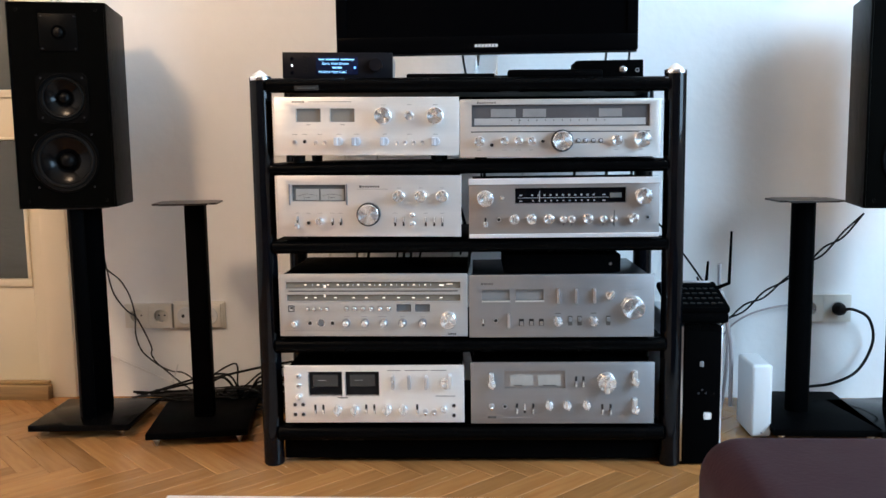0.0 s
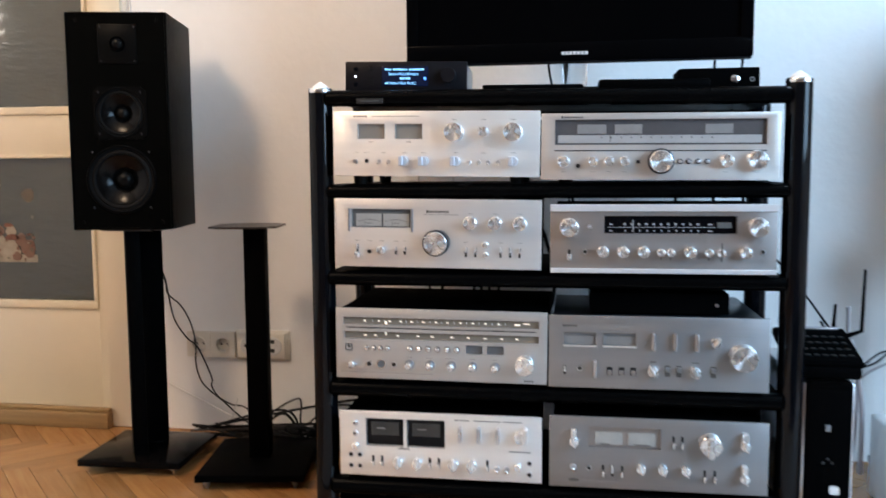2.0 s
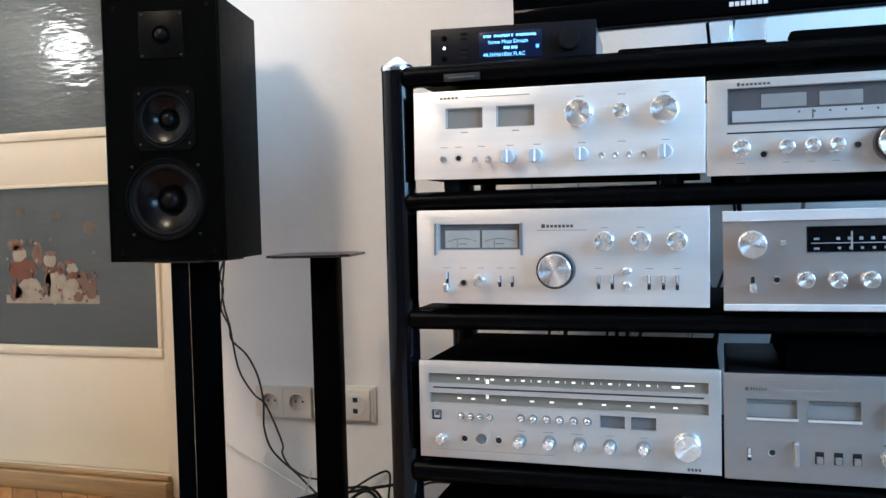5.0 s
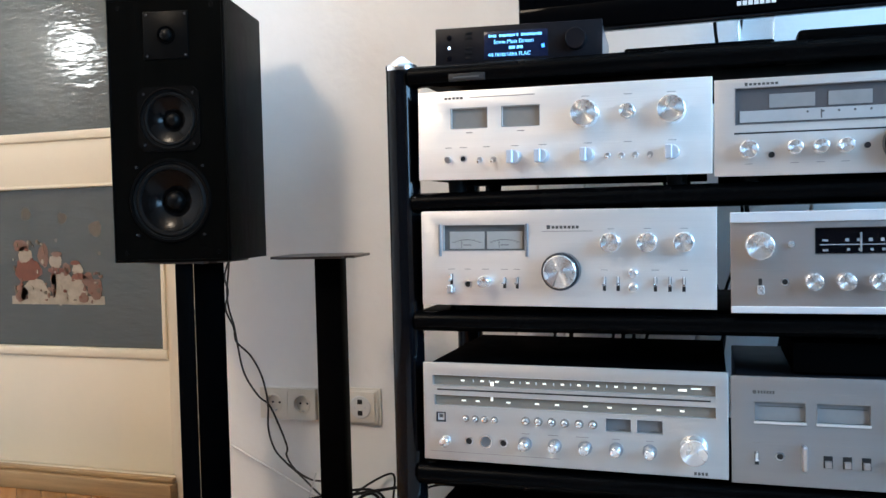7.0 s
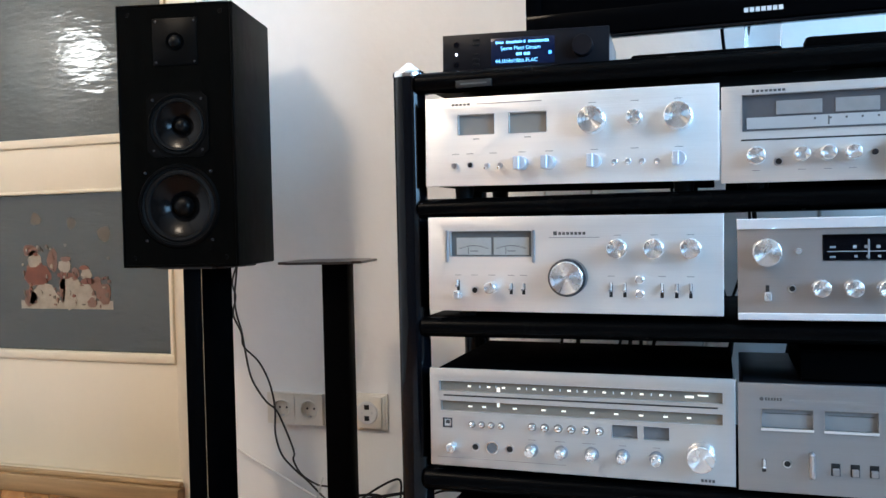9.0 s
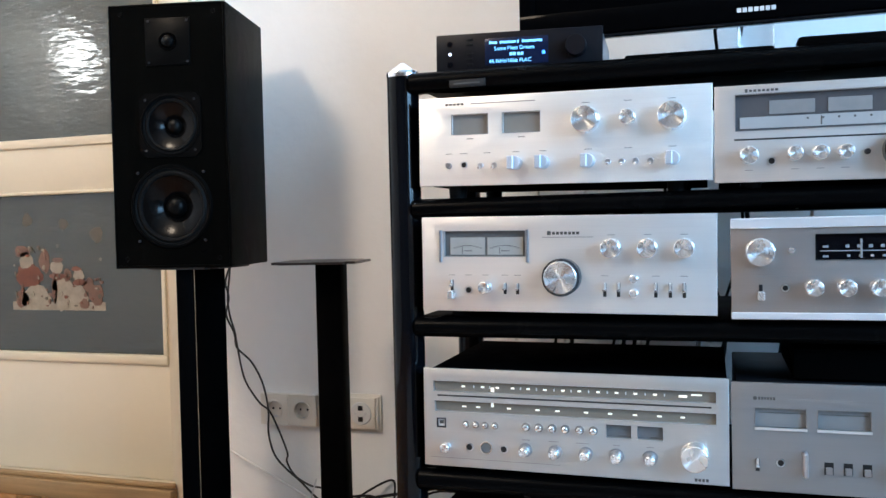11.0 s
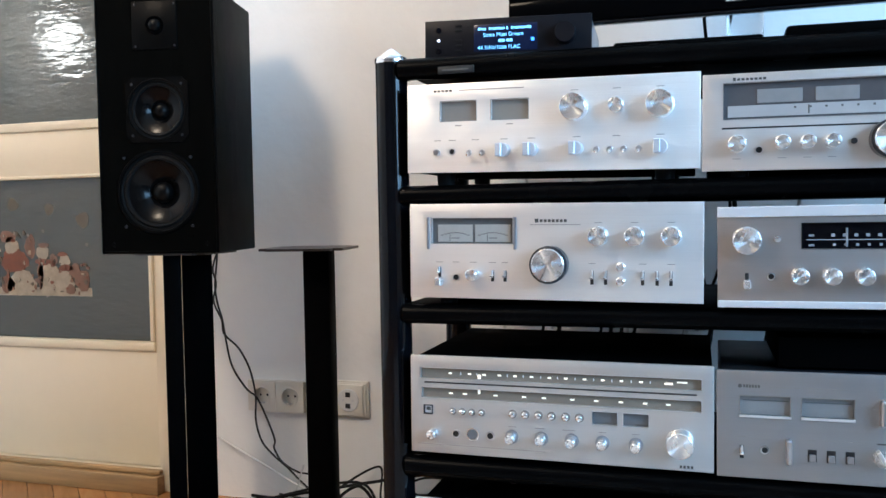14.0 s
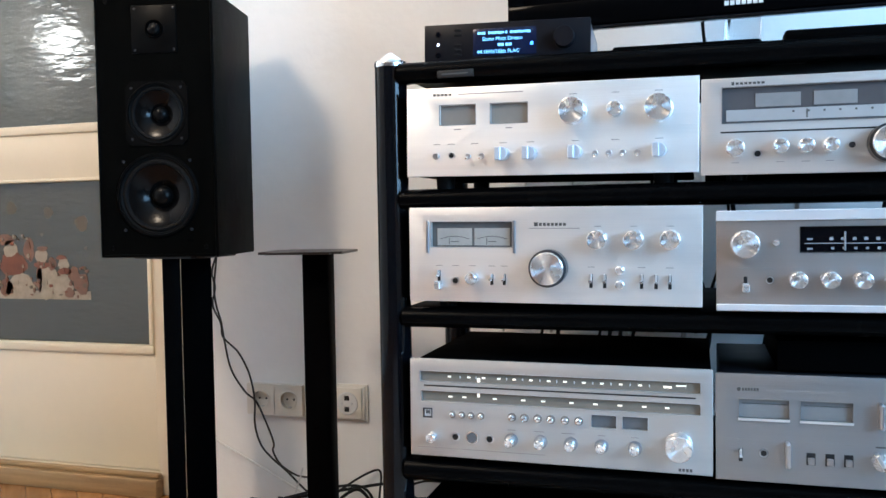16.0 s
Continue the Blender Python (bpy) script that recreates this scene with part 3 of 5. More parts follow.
for x in (342, 427, 512, 597, 687):
    f.turn("knob_skirt", GREY_METAL, x, 336, [(0, 0), (0.0108, 0), (0.0104, 0.003), (0, 0.003)], 24)
    f.knob(x, 336, 13.5, 0.022, None, 40)
f.knob(803, 320, 37, 0.026)
wordmark(f, 802, 383, 840, 391, 4)
f.print_bar(60, 372, 440, 373.5, INK_SOFT)
small_marks(f, (345, 419, 496, 342, 427, 512, 597, 687), 306, 20)

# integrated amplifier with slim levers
f = Face("integrated_amplifier", "silver integrated amplifier with slim lever controls and a dark case", "amplifier", -0.031, 0.414, 0.330, 0.483, (28, 870, 118, 403), ALU_DIMMED, feet=0.004, case=mat("dark_grey_case", (0.007, 0.008, 0.011), 0.3, 0, 0.2, 20, spec=0.12))
f.turn("emblem", INK, 88, 158, [(0, 0), (0.0028, 0), (0.0028, 0.0005), (0, 0.0005)], 12)
wordmark(f, 96, 154, 140, 162, 6)
f.print_bar(160, 158, 350, 160, INK_SOFT)
for a in (88, 242):
    f.sunk(a, 184, a + 126, 234, mat("meter_silver", (0.17, 0.167, 0.163), 0.25), ALU_DARK)
    # pale aluminium lip under each meter
    f.slab("meter_lip", ALU_MID, a - 2, 234, a + 128, 241, 0.0022)
    f.print_bar(a + 8, 196, a + 120, 198)
for x in (434, 516, 598):
    f.slab("slot", ALU_DARK, x - 9, 178, x + 9, 248, 0.0003)
    f.slab("lever", STEEL, x - 6, 180, x + 6, 246, 0.014, 0.002, 0.002)
f.fin_knob(668, 212, 20, -35)
f.knob(770, 266, 52, 0.026)
f.lever(92, 334, True, 34)
f.jack(150, 326, 8)
f.slab("lever", STEEL, 203, 292, 216, 358, 0.014, 0.002, 0.002)
for x in (267, 313, 358):
    f.slab("slot", HOLE, x - 11, 318, x + 11, 350, 0.0004)
    f.slab("button", ALU_DARK, x - 8, 330, x + 8, 347, 0.006, 0.002, 0.0006)
for x in (433, 594):
    f.fin_knob(x, 330, 22, 30)
    f.print_bar(x - 12, 292, x + 14, 296)
for x in (489, 532, 662):
    f.slab("slot", INK, x - 10, 306, x + 10, 350, 0.0004)
    f.slab("lever", GREY_METAL, x - 7, 312, x + 7, 330, 0.008, 0.002, 0.0006)
small_marks(f, (434, 516, 598, 668), 160, 30)
small_marks(f, (92, 267, 313, 358, 489, 532, 662), 292, 22)
f.print_bar(726, 186, 815, 188, INK_SOFT)

# amplifier with two black meters
f = Face("integrated_amplifier", "silver integrated amplifier with two large black meters, on the bottom shelf", "amplifier", -0.489, -0.045, 0.117, 0.261, (55, 880, 527, 793), ALU, feet=0.008)
for a in (168, 338):
    f.sunk(a, 556, a + 152, 666, BLACK_GLOSS, HOLE)
    f.slab("meter_face", METER_DARK, a + 18, 570, a + 134, 626, 0.0009)
    f.slab("needle", SCALE_DIM, a + 40, 596, a + 78, 598, 0.0012)
for y in (576, 620):
    f.bat(122, y, 13, False)
f.knob(122, 668, 14, 0.014)
for x in (102, 139):
    for y in (708, 754):
        f.jack(x, y, 8)
for y in (714, 760):
    f.jack(832, y, 8)
for x in (555, 630, 707):
    f.slab("lever", STEEL, x - 7, 572, x + 7, 634, 0.016, 0.002, 0.002)
f.knob(795, 606, 25, 0.018)
f.slab("grip", GRIP, 806, 566, 824, 626, 0.022, 0.002, 0.002)
for x in (195, 232, 430, 467, 664):
    f.lever(x, 730, False, 44)
for x in (300, 378, 526, 600):
    f.fin_knob(x, 732, 22, 0)
for x in (702, 741):
    f.bat(x, 742, 13)
f.knob(786, 728, 15, 0.014)
f.print_bar(300, 674, 346, 679)
for a, b in ((530, 590), (610, 715), (728, 800)):
    f.print_bar(a, 548, b, 552, INK_SOFT)
f.print_bar(750, 668, 838, 671)

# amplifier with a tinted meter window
f = Face("integrated_amplifier", "silver integrated amplifier with a tinted meter window, on the bottom shelf", "amplifier", -0.029, 0.417, 0.114, 0.267, (33, 872, 521, 803), ALU_DIMMED, feet=0.006)
f.sunk(190, 560, 466, 638, ALU_DARK, ALU_DARK, "meter_window")
for a in (214, 342):
    f.slab("meter", METER_DIM, a, 580, a + 106, 630, 0.0009)
f.slab("needle", INK, 232, 626, 270, 630, 0.0012)
f.slab("needle", INK, 366, 626, 428, 630, 0.0012)
for x, y in ((130, 605), (783, 596), (783, 722)):
    f.fin_knob(x, y + 12, 19, 15, 0.026)
    f.slab("grip", GRIP, x - 12, y - 38, x + 10, y + 10, 0.014, 0.002, 0.002)
for x in (516, 549):
    f.lever(x, 608, False, 46)
f.knob(652, 606, 42, 0.028)
f.slab("grip", GRIP, 640, 566, 662, 650, 0.034, -0.01, 0.002)
for x in (392, 475, 563):
    f.fin_knob(x, 716, 19, 20, 0.022)
f.bat(128, 722, 14)
f.jack(190, 724, 8)
for x in (246, 281, 320):
    f.lever(x, 732, x == 281, 44)
for x in (636, 674):
    f.lever(x, 736, False, 46)
wordmark(f, 112, 768, 152, 779, 4)
f.print_bar(160, 774, 312, 776, INK_SOFT)
small_marks(f, (130, 246, 392, 475, 563, 655, 783), 690, 30)

for f in FACES:
    f.done()

# black box lying on the amplifier with the dark case
box_dev = thing("set_top_box", RK @ pose(0.088, 0.010, 0.4782), "flat black plastic box lying on an amplifier", "box")
box("case", BLACK_PLASTIC, box_dev, 0, 0.285, 0, 0.22, 0.004, 0.048, 0.003)
for fx in (0.02, 0.265):
    for fy in (0.03, 0.19):
        lathe("foot", RUBBER, box_dev, [(0, 0), (0.008, 0), (0.008, 0.005), (0, 0.005)], pose(fx, fy, 0), 12)
lathe("button", STEEL, box_dev, [(0, 0), (0.004, 0), (0.0036, 0.002), (0, 0.002)], pose(0.26, 0, 0.024, 90), 12)

# ---- things on top of the rack ----
TOP = 0.9545
dac = thing("network_player", RK @ pose(-0.447, 0.028, TOP + 0.0050, 0, 1.0, 3) @ Matrix.Diagonal((0.965, 1, 1, 1)), "black network player with a lit blue text display, on the rack", "audio player")
box("case", GREY_METAL, dac, 0.002, 0.276, 0.006, 0.20, 0.006, 0.064, 0.002, "grey anodised metal case")
box("front_panel", DARK_ANODISED, dac, 0, 0.278, 0, 0.008, 0.004, 0.066, 0.0015)
disp = box("display", LCD_DARK, dac, 0.084, 0.190, -0.0006, 0.002, 0.013, 0.056, 0.0004, "black display with blue writing")
rot = pose(0, -0.0008, 0, 90, 0, 0)
for word in range(4):
    x0 = 0.092 + (0, 0.018, 0.047, 0.055)[word]
    for k in range((4, 8, 1, 10)[word]):
        box("lettering", LCD_TEXT, dac, x0 + k * 0.0034, x0 + k * 0.0034 + 0.0024, -0.0009, 0.0, 0.0468 + 0.0008 * (k % 3 == 1), 0.0506 + 0.0006 * (k % 4 == 0), 0)
writing("lettering", "Some Must Dream", 0.0088, LCD_TEXT, dac, pose(0.100, -0.0009, 0.0365) @ pose(0, 0, 0, 90))
for a, b in ((0, 0.0045), (0.0055, 0.010), (0.013, 0.0175), (0.0185, 0.023)):
    box("lettering", LCD_TEXT, dac, 0.126 + a, 0.126 + b, -0.0009, 0.0, 0.0275, 0.0318, 0)
box("lettering", LCD_BLUE, dac, 0.180, 0.185, -0.0009, 0.0, 0.0270, 0.0325, 0)
writing("lettering", "44.1kHz/16bit FLAC", 0.0086, LCD_TEXT, dac, pose(0.091, -0.0009, 0.0165) @ pose(0, 0, 0, 90))
lathe("knob", DARK_ANODISED, dac, [(0, 0), (0.017, 0), (0.0165, 0.014), (0.0155, 0.015), (0, 0.0148)], pose(0.236, 0, 0.036, 90), 32)
lathe("led", LED_WHITE, dac, [(0, 0), (0.0022, 0), (0.0018, 0.001), (0, 0.0012)], pose(0.024, 0, 0.034, 90), 12, "white standby light")
for z in (0.017, 0.050):
    lathe("button", BLACK_GLOSS, dac, [(0, 0), (0.0048, 0), (0.004, 0.002), (0, 0.002)], pose(0.024, 0, z, 90), 16)
for z in (0.014, 0.022, 0.030, 0.046, 0.054):
    box("button", RUBBER, dac, 0.052, 0.064, -0.001, 0.002, z, z + 0.004, 0.0005)
for fx in (0.03, 0.25):
    for fy in (0.03, 0.17):
        lathe("foot", RUBBER, dac, [(0, 0), (0.009, 0), (0.009, 0.006), (0, 0.006)], pose(fx, fy, 0), 12)

tv = thing("television", RK @ pose(0.051, 0.130, TOP), "black flat television, switched off, on a clear stand", "television")
TW, TB, TH = 0.760, 0.074, 0.466
TV_GLOSS = mat("piano_black", (0.0012, 0.0012, 0.0014), 0.07, 0, 0.1, 20, spec=0.025)
bm = bmesh.new()
for q in ((-TW / 2, TW / 2, 0, 0.028, TB, TB + 0.040), (-TW / 2, TW / 2, 0, 0.028, TB + TH - 0.028, TB + TH),
          (-TW / 2, -TW / 2 + 0.027, 0, 0.028, TB + 0.040, TB + TH - 0.028), (TW / 2 - 0.027, TW / 2, 0, 0.028, TB + 0.040, TB + TH - 0.028)):
    add_box(bm, *q, 0.002)
part("bezel", bm, TV_GLOSS, tv)
box("screen", mat("dark_screen", (0.0009, 0.0009, 0.0011), 0.18, 0, 0.05, 10, spec=0.02), tv, -TW / 2 + 0.026, TW / 2 - 0.026, 0.006, 0.026, TB + 0.039, TB + TH - 0.027, 0)
box("back_shell", BLACK_PLASTIC, tv, -TW / 2 + 0.03, TW / 2 - 0.03, 0.028, 0.06, TB + 0.03, TB + TH - 0.03, 0.012)
box("trim", mat("smoked_trim", (0.004, 0.004, 0.005), 0.10, 0, 0.1, 20, spec=0.3), tv, -TW / 2 + 0.002, TW / 2 - 0.002, 0.004, 0.024, TB - 0.006, TB - 0.0003, 0.002, "clear smoky lower edge of the frame")
for i in range(7):
    box("lettering", METER_PALE, tv, -0.029 + i * 0.0085, -0.029 + i * 0.0085 + 0.0065, -0.0006, 0.001, TB + 0.012, TB + 0.019, 0)
box("stand_neck", CLEAR, tv, -0.028, 0.028, 0.022, 0.05, 0.010, TB + 0.02, 0.006, "clear acrylic neck")
box("stand_base", BLACK_GLOSS, tv, -0.20, 0.20, -0.055, 0.16, 0, 0.011, 0.005)

remote = thing("media_player", RK @ pose(-0.145, 0.030, TOP + 0.0005, 0, 0.64, 0), "flat black box lying on the rack under the television", "electronics")
box("case", BLACK_PLASTIC, remote, 0, 0.215, 0, 0.10, 0.002, 0.014, 0.004)
box("foot", RUBBER, remote, 0.02, 0.195, 0.01, 0.09, 0, 0.003, 0)
tray = thing("disc_drive", RK @ pose(0.100, 0.022, TOP - 0.0012, 0, 0.64, 0), "slim black plastic drive lying on the rack", "electronics")
box("case", BLACK_BOARD, tray, 0, 0.228, 0, 0.034, 0.002, 0.021, 0.006)
box("foot", RUBBER, tray, 0.02, 0.20, 0.008, 0.026, 0, 0.003, 0)
hub = thing("set_top_box", RK @ pose(0.268, 0.062, TOP - 0.0042), "small black box with a round silver button, on the rack", "electronics")
box("case", BLACK_PLASTIC, hub, 0, 0.164, 0, 0.11, 0.002, 0.046, 0.003)
box("foot", RUBBER, hub, 0.02, 0.144, 0.02, 0.09, 0, 0.003, 0)
lathe("button", CHROME, hub, [(0, 0), (0.0085, 0), (0.0085, 0.002), (0.006, 0.003), (0, 0.0032)], pose(0.114, 0, 0.022, 90), 24)
lathe("emblem", STEEL, hub, [(0.003, 0), (0.003, 0.0008), (0.005, 0.0008), (0.005, 0)], pose(0.149, 0, 0.021, 90), 16)


CAP = mat("cap_black", (0.003, 0.003, 0.003), 0.32, 0, 0.2, 30, spec=0.10)
BASE_GLOSS = mat("gloss_base_plate", (0.0022, 0.0020, 0.0020), 0.12, 0, 0.2, 12, spec=0.06)
BASKET = mat("basket_black", (0.002, 0.002, 0.002), 0.35, 0, 0.2, 30, spec=0.05)

# ---- loudspeakers and their stands ----
def loudspeaker(m):
    """Origin: the middle of the front's bottom edge; y runs back."""
    w, d, h, deep = 0.250, 0.240, 0.545, 0.05
    drivers = ((0.003, 0.295, 0.060), (0.0, 0.127, 0.081))
    sp = thing("loudspeaker", m, "black ash-veneered three-way loudspeaker without a grille, on a stand", "loudspeaker", "pair of loudspeakers")
    lip = 0.006
    box("cabinet", BLACK_VENEER, sp, -w / 2 + lip, w / 2 - lip, deep, d - 0.001, lip, h - lip, 0)
    for sx in (-1, 1):
        box("side_panel", BLACK_VENEER, sp, sx * w / 2 - lip * (sx > 0), sx * w / 2 + lip * (sx < 0), -0.001, d, 0, h, 0.0028, "", 3)
    for z in (0, h - lip):
        box("end_panel", BLACK_VENEER, sp, -w / 2 + lip, w / 2 - lip, -0.001, d, z, z + lip, 0.0015)
    # baffle with two round openings
    bm = bmesh.new()
    loops = [[(-w / 2 + lip, lip), (w / 2 - lip, lip), (w / 2 - lip, h - lip), (-w / 2 + lip, h - lip)]]
    for x, z, rr in drivers:
        loops.append([(x + rr * math.cos(2 * math.pi * i / 48), z + rr * math.sin(2 * math.pi * i / 48)) for i in range(48)])
    edges = []
    for loop in loops:
        vs = [bm.verts.new((a, 0, c)) for a, c in loop]
        edges += [bm.edges.new((vs[i], vs[(i + 1) % len(vs)])) for i in range(len(vs))]
    bmesh.ops.triangle_fill(bm, edges=edges, use_beauty=True)
    ext = bmesh.ops.extrude_face_region(bm, geom=bm.faces[:])
    bmesh.ops.translate(bm, vec=(0, deep - 0.0005, 0), verts=[g for g in ext["geom"] if isinstance(g, bmesh.types.BMVert)])
    bmesh.ops.recalc_face_normals(bm, faces=bm.faces)
    part("baffle", bm, BLACK_VENEER, sp, "", False)
    # square basket of the midrange driver, a plate with a round opening
    bm = bmesh.new()
    x, z, rr = drivers[0]
    edges = []
    for loop in ([(x + 0.066 * i, z + 0.066 * k) for i, k in ((-1, -0.8), (-0.8, -1), (0.8, -1), (1, -0.8), (1, 0.8), (0.8, 1), (-0.8, 1), (-1, 0.8))],
                 [(x + rr * math.cos(2 * math.pi * i / 40), z + rr * math.sin(2 * math.pi * i / 40)) for i in range(40)]):
        vs = [bm.verts.new((a, -0.003, c)) for a, c in loop]
        edges += [bm.edges.new((vs[i], vs[(i + 1) % len(vs)])) for i in range(len(vs))]
    bmesh.ops.triangle_fill(bm, edges=edges, use_beauty=True)
    ext = bmesh.ops.extrude_face_region(bm, geom=bm.faces[:])
    bmesh.ops.translate(bm, vec=(0, 0.0028, 0), verts=[g for g in ext["geom"] if isinstance(g, bmesh.types.BMVert)])
    bmesh.ops.recalc_face_normals(bm, faces=bm.faces)
    part("driver_plate", bm, BASKET, sp, "square black frame of the midrange driver", False)
    for x, z, rr in drivers:
        mm = pose(x, 0, z, 90)
        s = rr * 1.06
        lathe("driver_ring", BASKET, sp, [(rr * 0.985, -0.01), (rr * 0.985, 0.0020), (rr * 1.0, 0.0045), (rr * 1.05, 0.0045), (rr * 1.09, 0.0002)], mm, 48)
        lathe("surround", RUBBER, sp, [(rr * 0.985, 0.001), (rr * 0.96, 0.0012), (rr * 0.93, -0.002), (rr * 0.87, 0.002), (rr * 0.82, 0.0012), (rr * 0.79, -0.003)], mm, 48)
        lathe("cone", CONE, sp, [(rr * r, -rr * y) for r, y in ((0.80, 0.035), (0.75, 0.049), (0.70, 0.067), (0.65, 0.086), (0.60, 0.108), (0.55, 0.132), (0.50, 0.159), (0.45, 0.190), (0.40, 0.226), (0.35, 0.267), (0.30, 0.313), (0.22, 0.395))], mm, 48)
        lathe("dust_cap", CAP, sp, [(rr * 0.27, -rr * 0.36), (rr * 0.25, -rr * 0.24), (rr * 0.20, -rr * 0.17), (rr * 0.12, -rr * 0.125), (0, -rr * 0.11)], mm, 32)
        for a in (45, 135, 225, 315):
            lathe("screw", KNOB_RIM, sp, [(0, 0), (0.0030, 0), (0.0028, 0.004), (0, 0.0046)], pose(x + s * 1.16 * math.cos(radians(a)), 0, z + s * 1.16 * math.sin(radians(a)), 90), 10)
    tx, tz = 0.003, 0.466
    box("tweeter_plate", BASKET, sp, tx - 0.049, tx + 0.047, -0.0026, 0.001, tz - 0.049, tz + 0.049, 0.002)
    for sx in (-1, 1):
        for sz in (-1, 1):
            lathe("screw", KNOB_RIM, sp, [(0, 0), (0.0026, 0), (0.0024, 0.004), (0, 0.0044)], pose(tx + sx * 0.041, 0, tz + sz * 0.042, 90), 10)
    lathe("tweeter", BLACK_PLASTIC, sp, [(0.019, 0.002), (0.018, 0.0055), (0.0155, 0.004), (0.0135, 0.003)], pose(tx, 0, tz, 90), 32)
    lathe("dome", CAP, sp, [(0.0135, 0.0028), (0.011, 0.008), (0.006, 0.0108), (0, 0.0115)], pose(tx, 0, tz, 90), 32)
    for sx in (-1, 1):
        for z in (0.020, 0.525):
            lathe("grille_peg", BASKET, sp, [(0.0052, 0), (0.0050, 0.0012), (0.0038, 0.0012), (0.0034, 0.0004), (0, 0.0004)], pose(sx * 0.099, 0, z, 90), 14)
    box("badge", BLACK_PLASTIC, sp, 0.060, 0.072, -0.0012, 0.001, 0.031, 0.036, 0.0004, "small dull badge")
    return sp


def speaker_stand(m, plate_z, bw, bd, twin, label, round_tube=False, dx=0.0, swing=0.0, bx=0.0):
    """Origin: the middle of the base on the floor; y runs back."""
    st = thing("speaker_stand", m, label, "speaker stand", "speaker stands")
    base_top = 0.040
    box("base_plate", BASE_GLOSS if twin else BLACK_BOARD, st, bx - bw / 2, bx + bw / 2, -bd / 2, bd / 2, base_top - 0.018, base_top, 0.003)
    for sx in (-1, 1):
        for sy in (-1, 1):
            lathe("spike", CHROME if twin else STEEL, st, [(0, 0), (0.003, 0), (0.009, 0.014), (0.011, 0.016), (0.011, base_top - 0.018), (0, base_top - 0.018)], pose(bx + sx * (bw / 2 - 0.025), sy * (bd / 2 - 0.025), 0), 16)
    if twin:
        side = 1 if swing > 0 else -1
        for x0, x1, y in ((-0.048, -0.0122, -0.05), (-0.0120, 0.053, 0.05)):
            box("column", BLACK_BOARD, st, min(x0 * side, x1 * side), max(x0 * side, x1 * side), y - 0.025, y + 0.025, base_top, plate_z - 0.005, 0.002).matrix_basis = pose(0, 0, 0, 0, 0, swing)
    elif round_tube:
        lathe("column", BLACK_BOARD, st, [(0, base_top), (0.032, base_top), (0.032, plate_z - 0.005), (0, plate_z - 0.005)], None, 32)
    else:
        box("column", BLACK_BOARD, st, -0.027, 0.027, -0.025, 0.025, base_top, plate_z - 0.005, 0.004)
    bm = bmesh.new()
    add_box(bm, dx - 0.085, dx + 0.085, -0.085, 0.085, plate_z - 0.005, plate_z)
    bmesh.ops.bevel(bm, geom=[e for e in bm.edges if abs(e.verts[0].co.z - e.verts[1].co.z) > 0.003], offset=0.02, segments=4, affect="EDGES")
    part("top_plate", bm, STAND_TOP, st)
    return st


SPK_L = pose(-1.242, 2.047, 0.641, 0, 0, 13.1) @ pose(0.125, 0, 0)
speaker = loudspeaker(SPK_L)
SPK_R = pose(1.101, 2.042, 0.620, 0, 0, -12.2)
copy_thing(speaker, SPK_R)
speaker_stand(pose(-1.130, 2.18, 0, 0, 0, 3), 0.641, 0.28, 0.26, True, "black twin-column speaker stand with a gloss base, under a loudspeaker", swing=31.6)
speaker_stand(pose(-0.797, 2.15, 0, 0, 0, 10), 0.650, 0.27, 0.30, False, "empty black speaker stand with a thin top plate", dx=-0.018)
speaker_stand(pose(0.885, 2.22, 0, 0, 0, -1), 0.636, 0.28, 0.36, False, "empty black speaker stand with a round column", True, bx=0.025)
speaker_stand(pose(1.160, 2.19, 0, 0, 0, 8), 0.620, 0.29, 0.29, True, "black twin-column speaker stand with a gloss base, under a loudspeaker", swing=-42.6)

# ---- beside the rack ----
pc = thing("desktop_computer", pose(0.486, 1.885, 0, 0, 0, 2), "slim black and silver desktop computer standing upright on the floor", "computer")
box("case", STEEL, pc, 0.0, 0.104, 0.012, 0.36, 0.006, 0.348, 0.004, "silver metal case")
box("front_cover", BLACK_PLASTIC, pc, 0.007, 0.097, 0, 0.03, 0.004, 0.352, 0.006)
for fy in (0.04, 0.32):
    box("foot", RUBBER, pc, 0.01, 0.094, fy, fy + 0.02, 0, 0.007, 0.001)
for i in range(12):
    box("vent_slat", BLACK_BOARD, pc, 0.014 + i * 0.0064, 0.018 + i * 0.0064, -0.001, 0.03, 0.338, 0.354, 0.0008)
box("port", GREY_METAL, pc, 0.044, 0.054, -0.001, 0.002, 0.250, 0.264, 0.0006)
box("badge", WHITE_PLASTIC, pc, 0.055, 0.075, -0.0012, 0.002, 0.118, 0.136, 0.004, "round pale badge")
for i in range(3):
    lathe("button", KNOB_RIM, pc, [(0, 0), (0.003, 0), (0.0026, 0.0015), (0, 0.0016)], pose(0.042 + i * 0.009, 0, 0.184 + 0.008 * (i == 1), 90), 12)

phone = thing("router", pose(0.468, 1.905, 0.354, 0, 0, 0), "black ribbed router lying on a computer", "router")
bm = bmesh.new()
add_box(bm, 0, 0.135, 0, 0.15, 0, 0.024, 0.006)
part("base", bm, BLACK_PLASTIC, phone)
bm = bmesh.new()
add_box(bm, -0.012, 0.140, 0.0, 0.16, 0.0, 0.020, 0.007)
bmesh.ops.transform(bm, matrix=pose(0, 0.01, 0.020, 15, 0, 0), verts=bm.verts)
part("body", bm, BLACK_PLASTIC, phone)
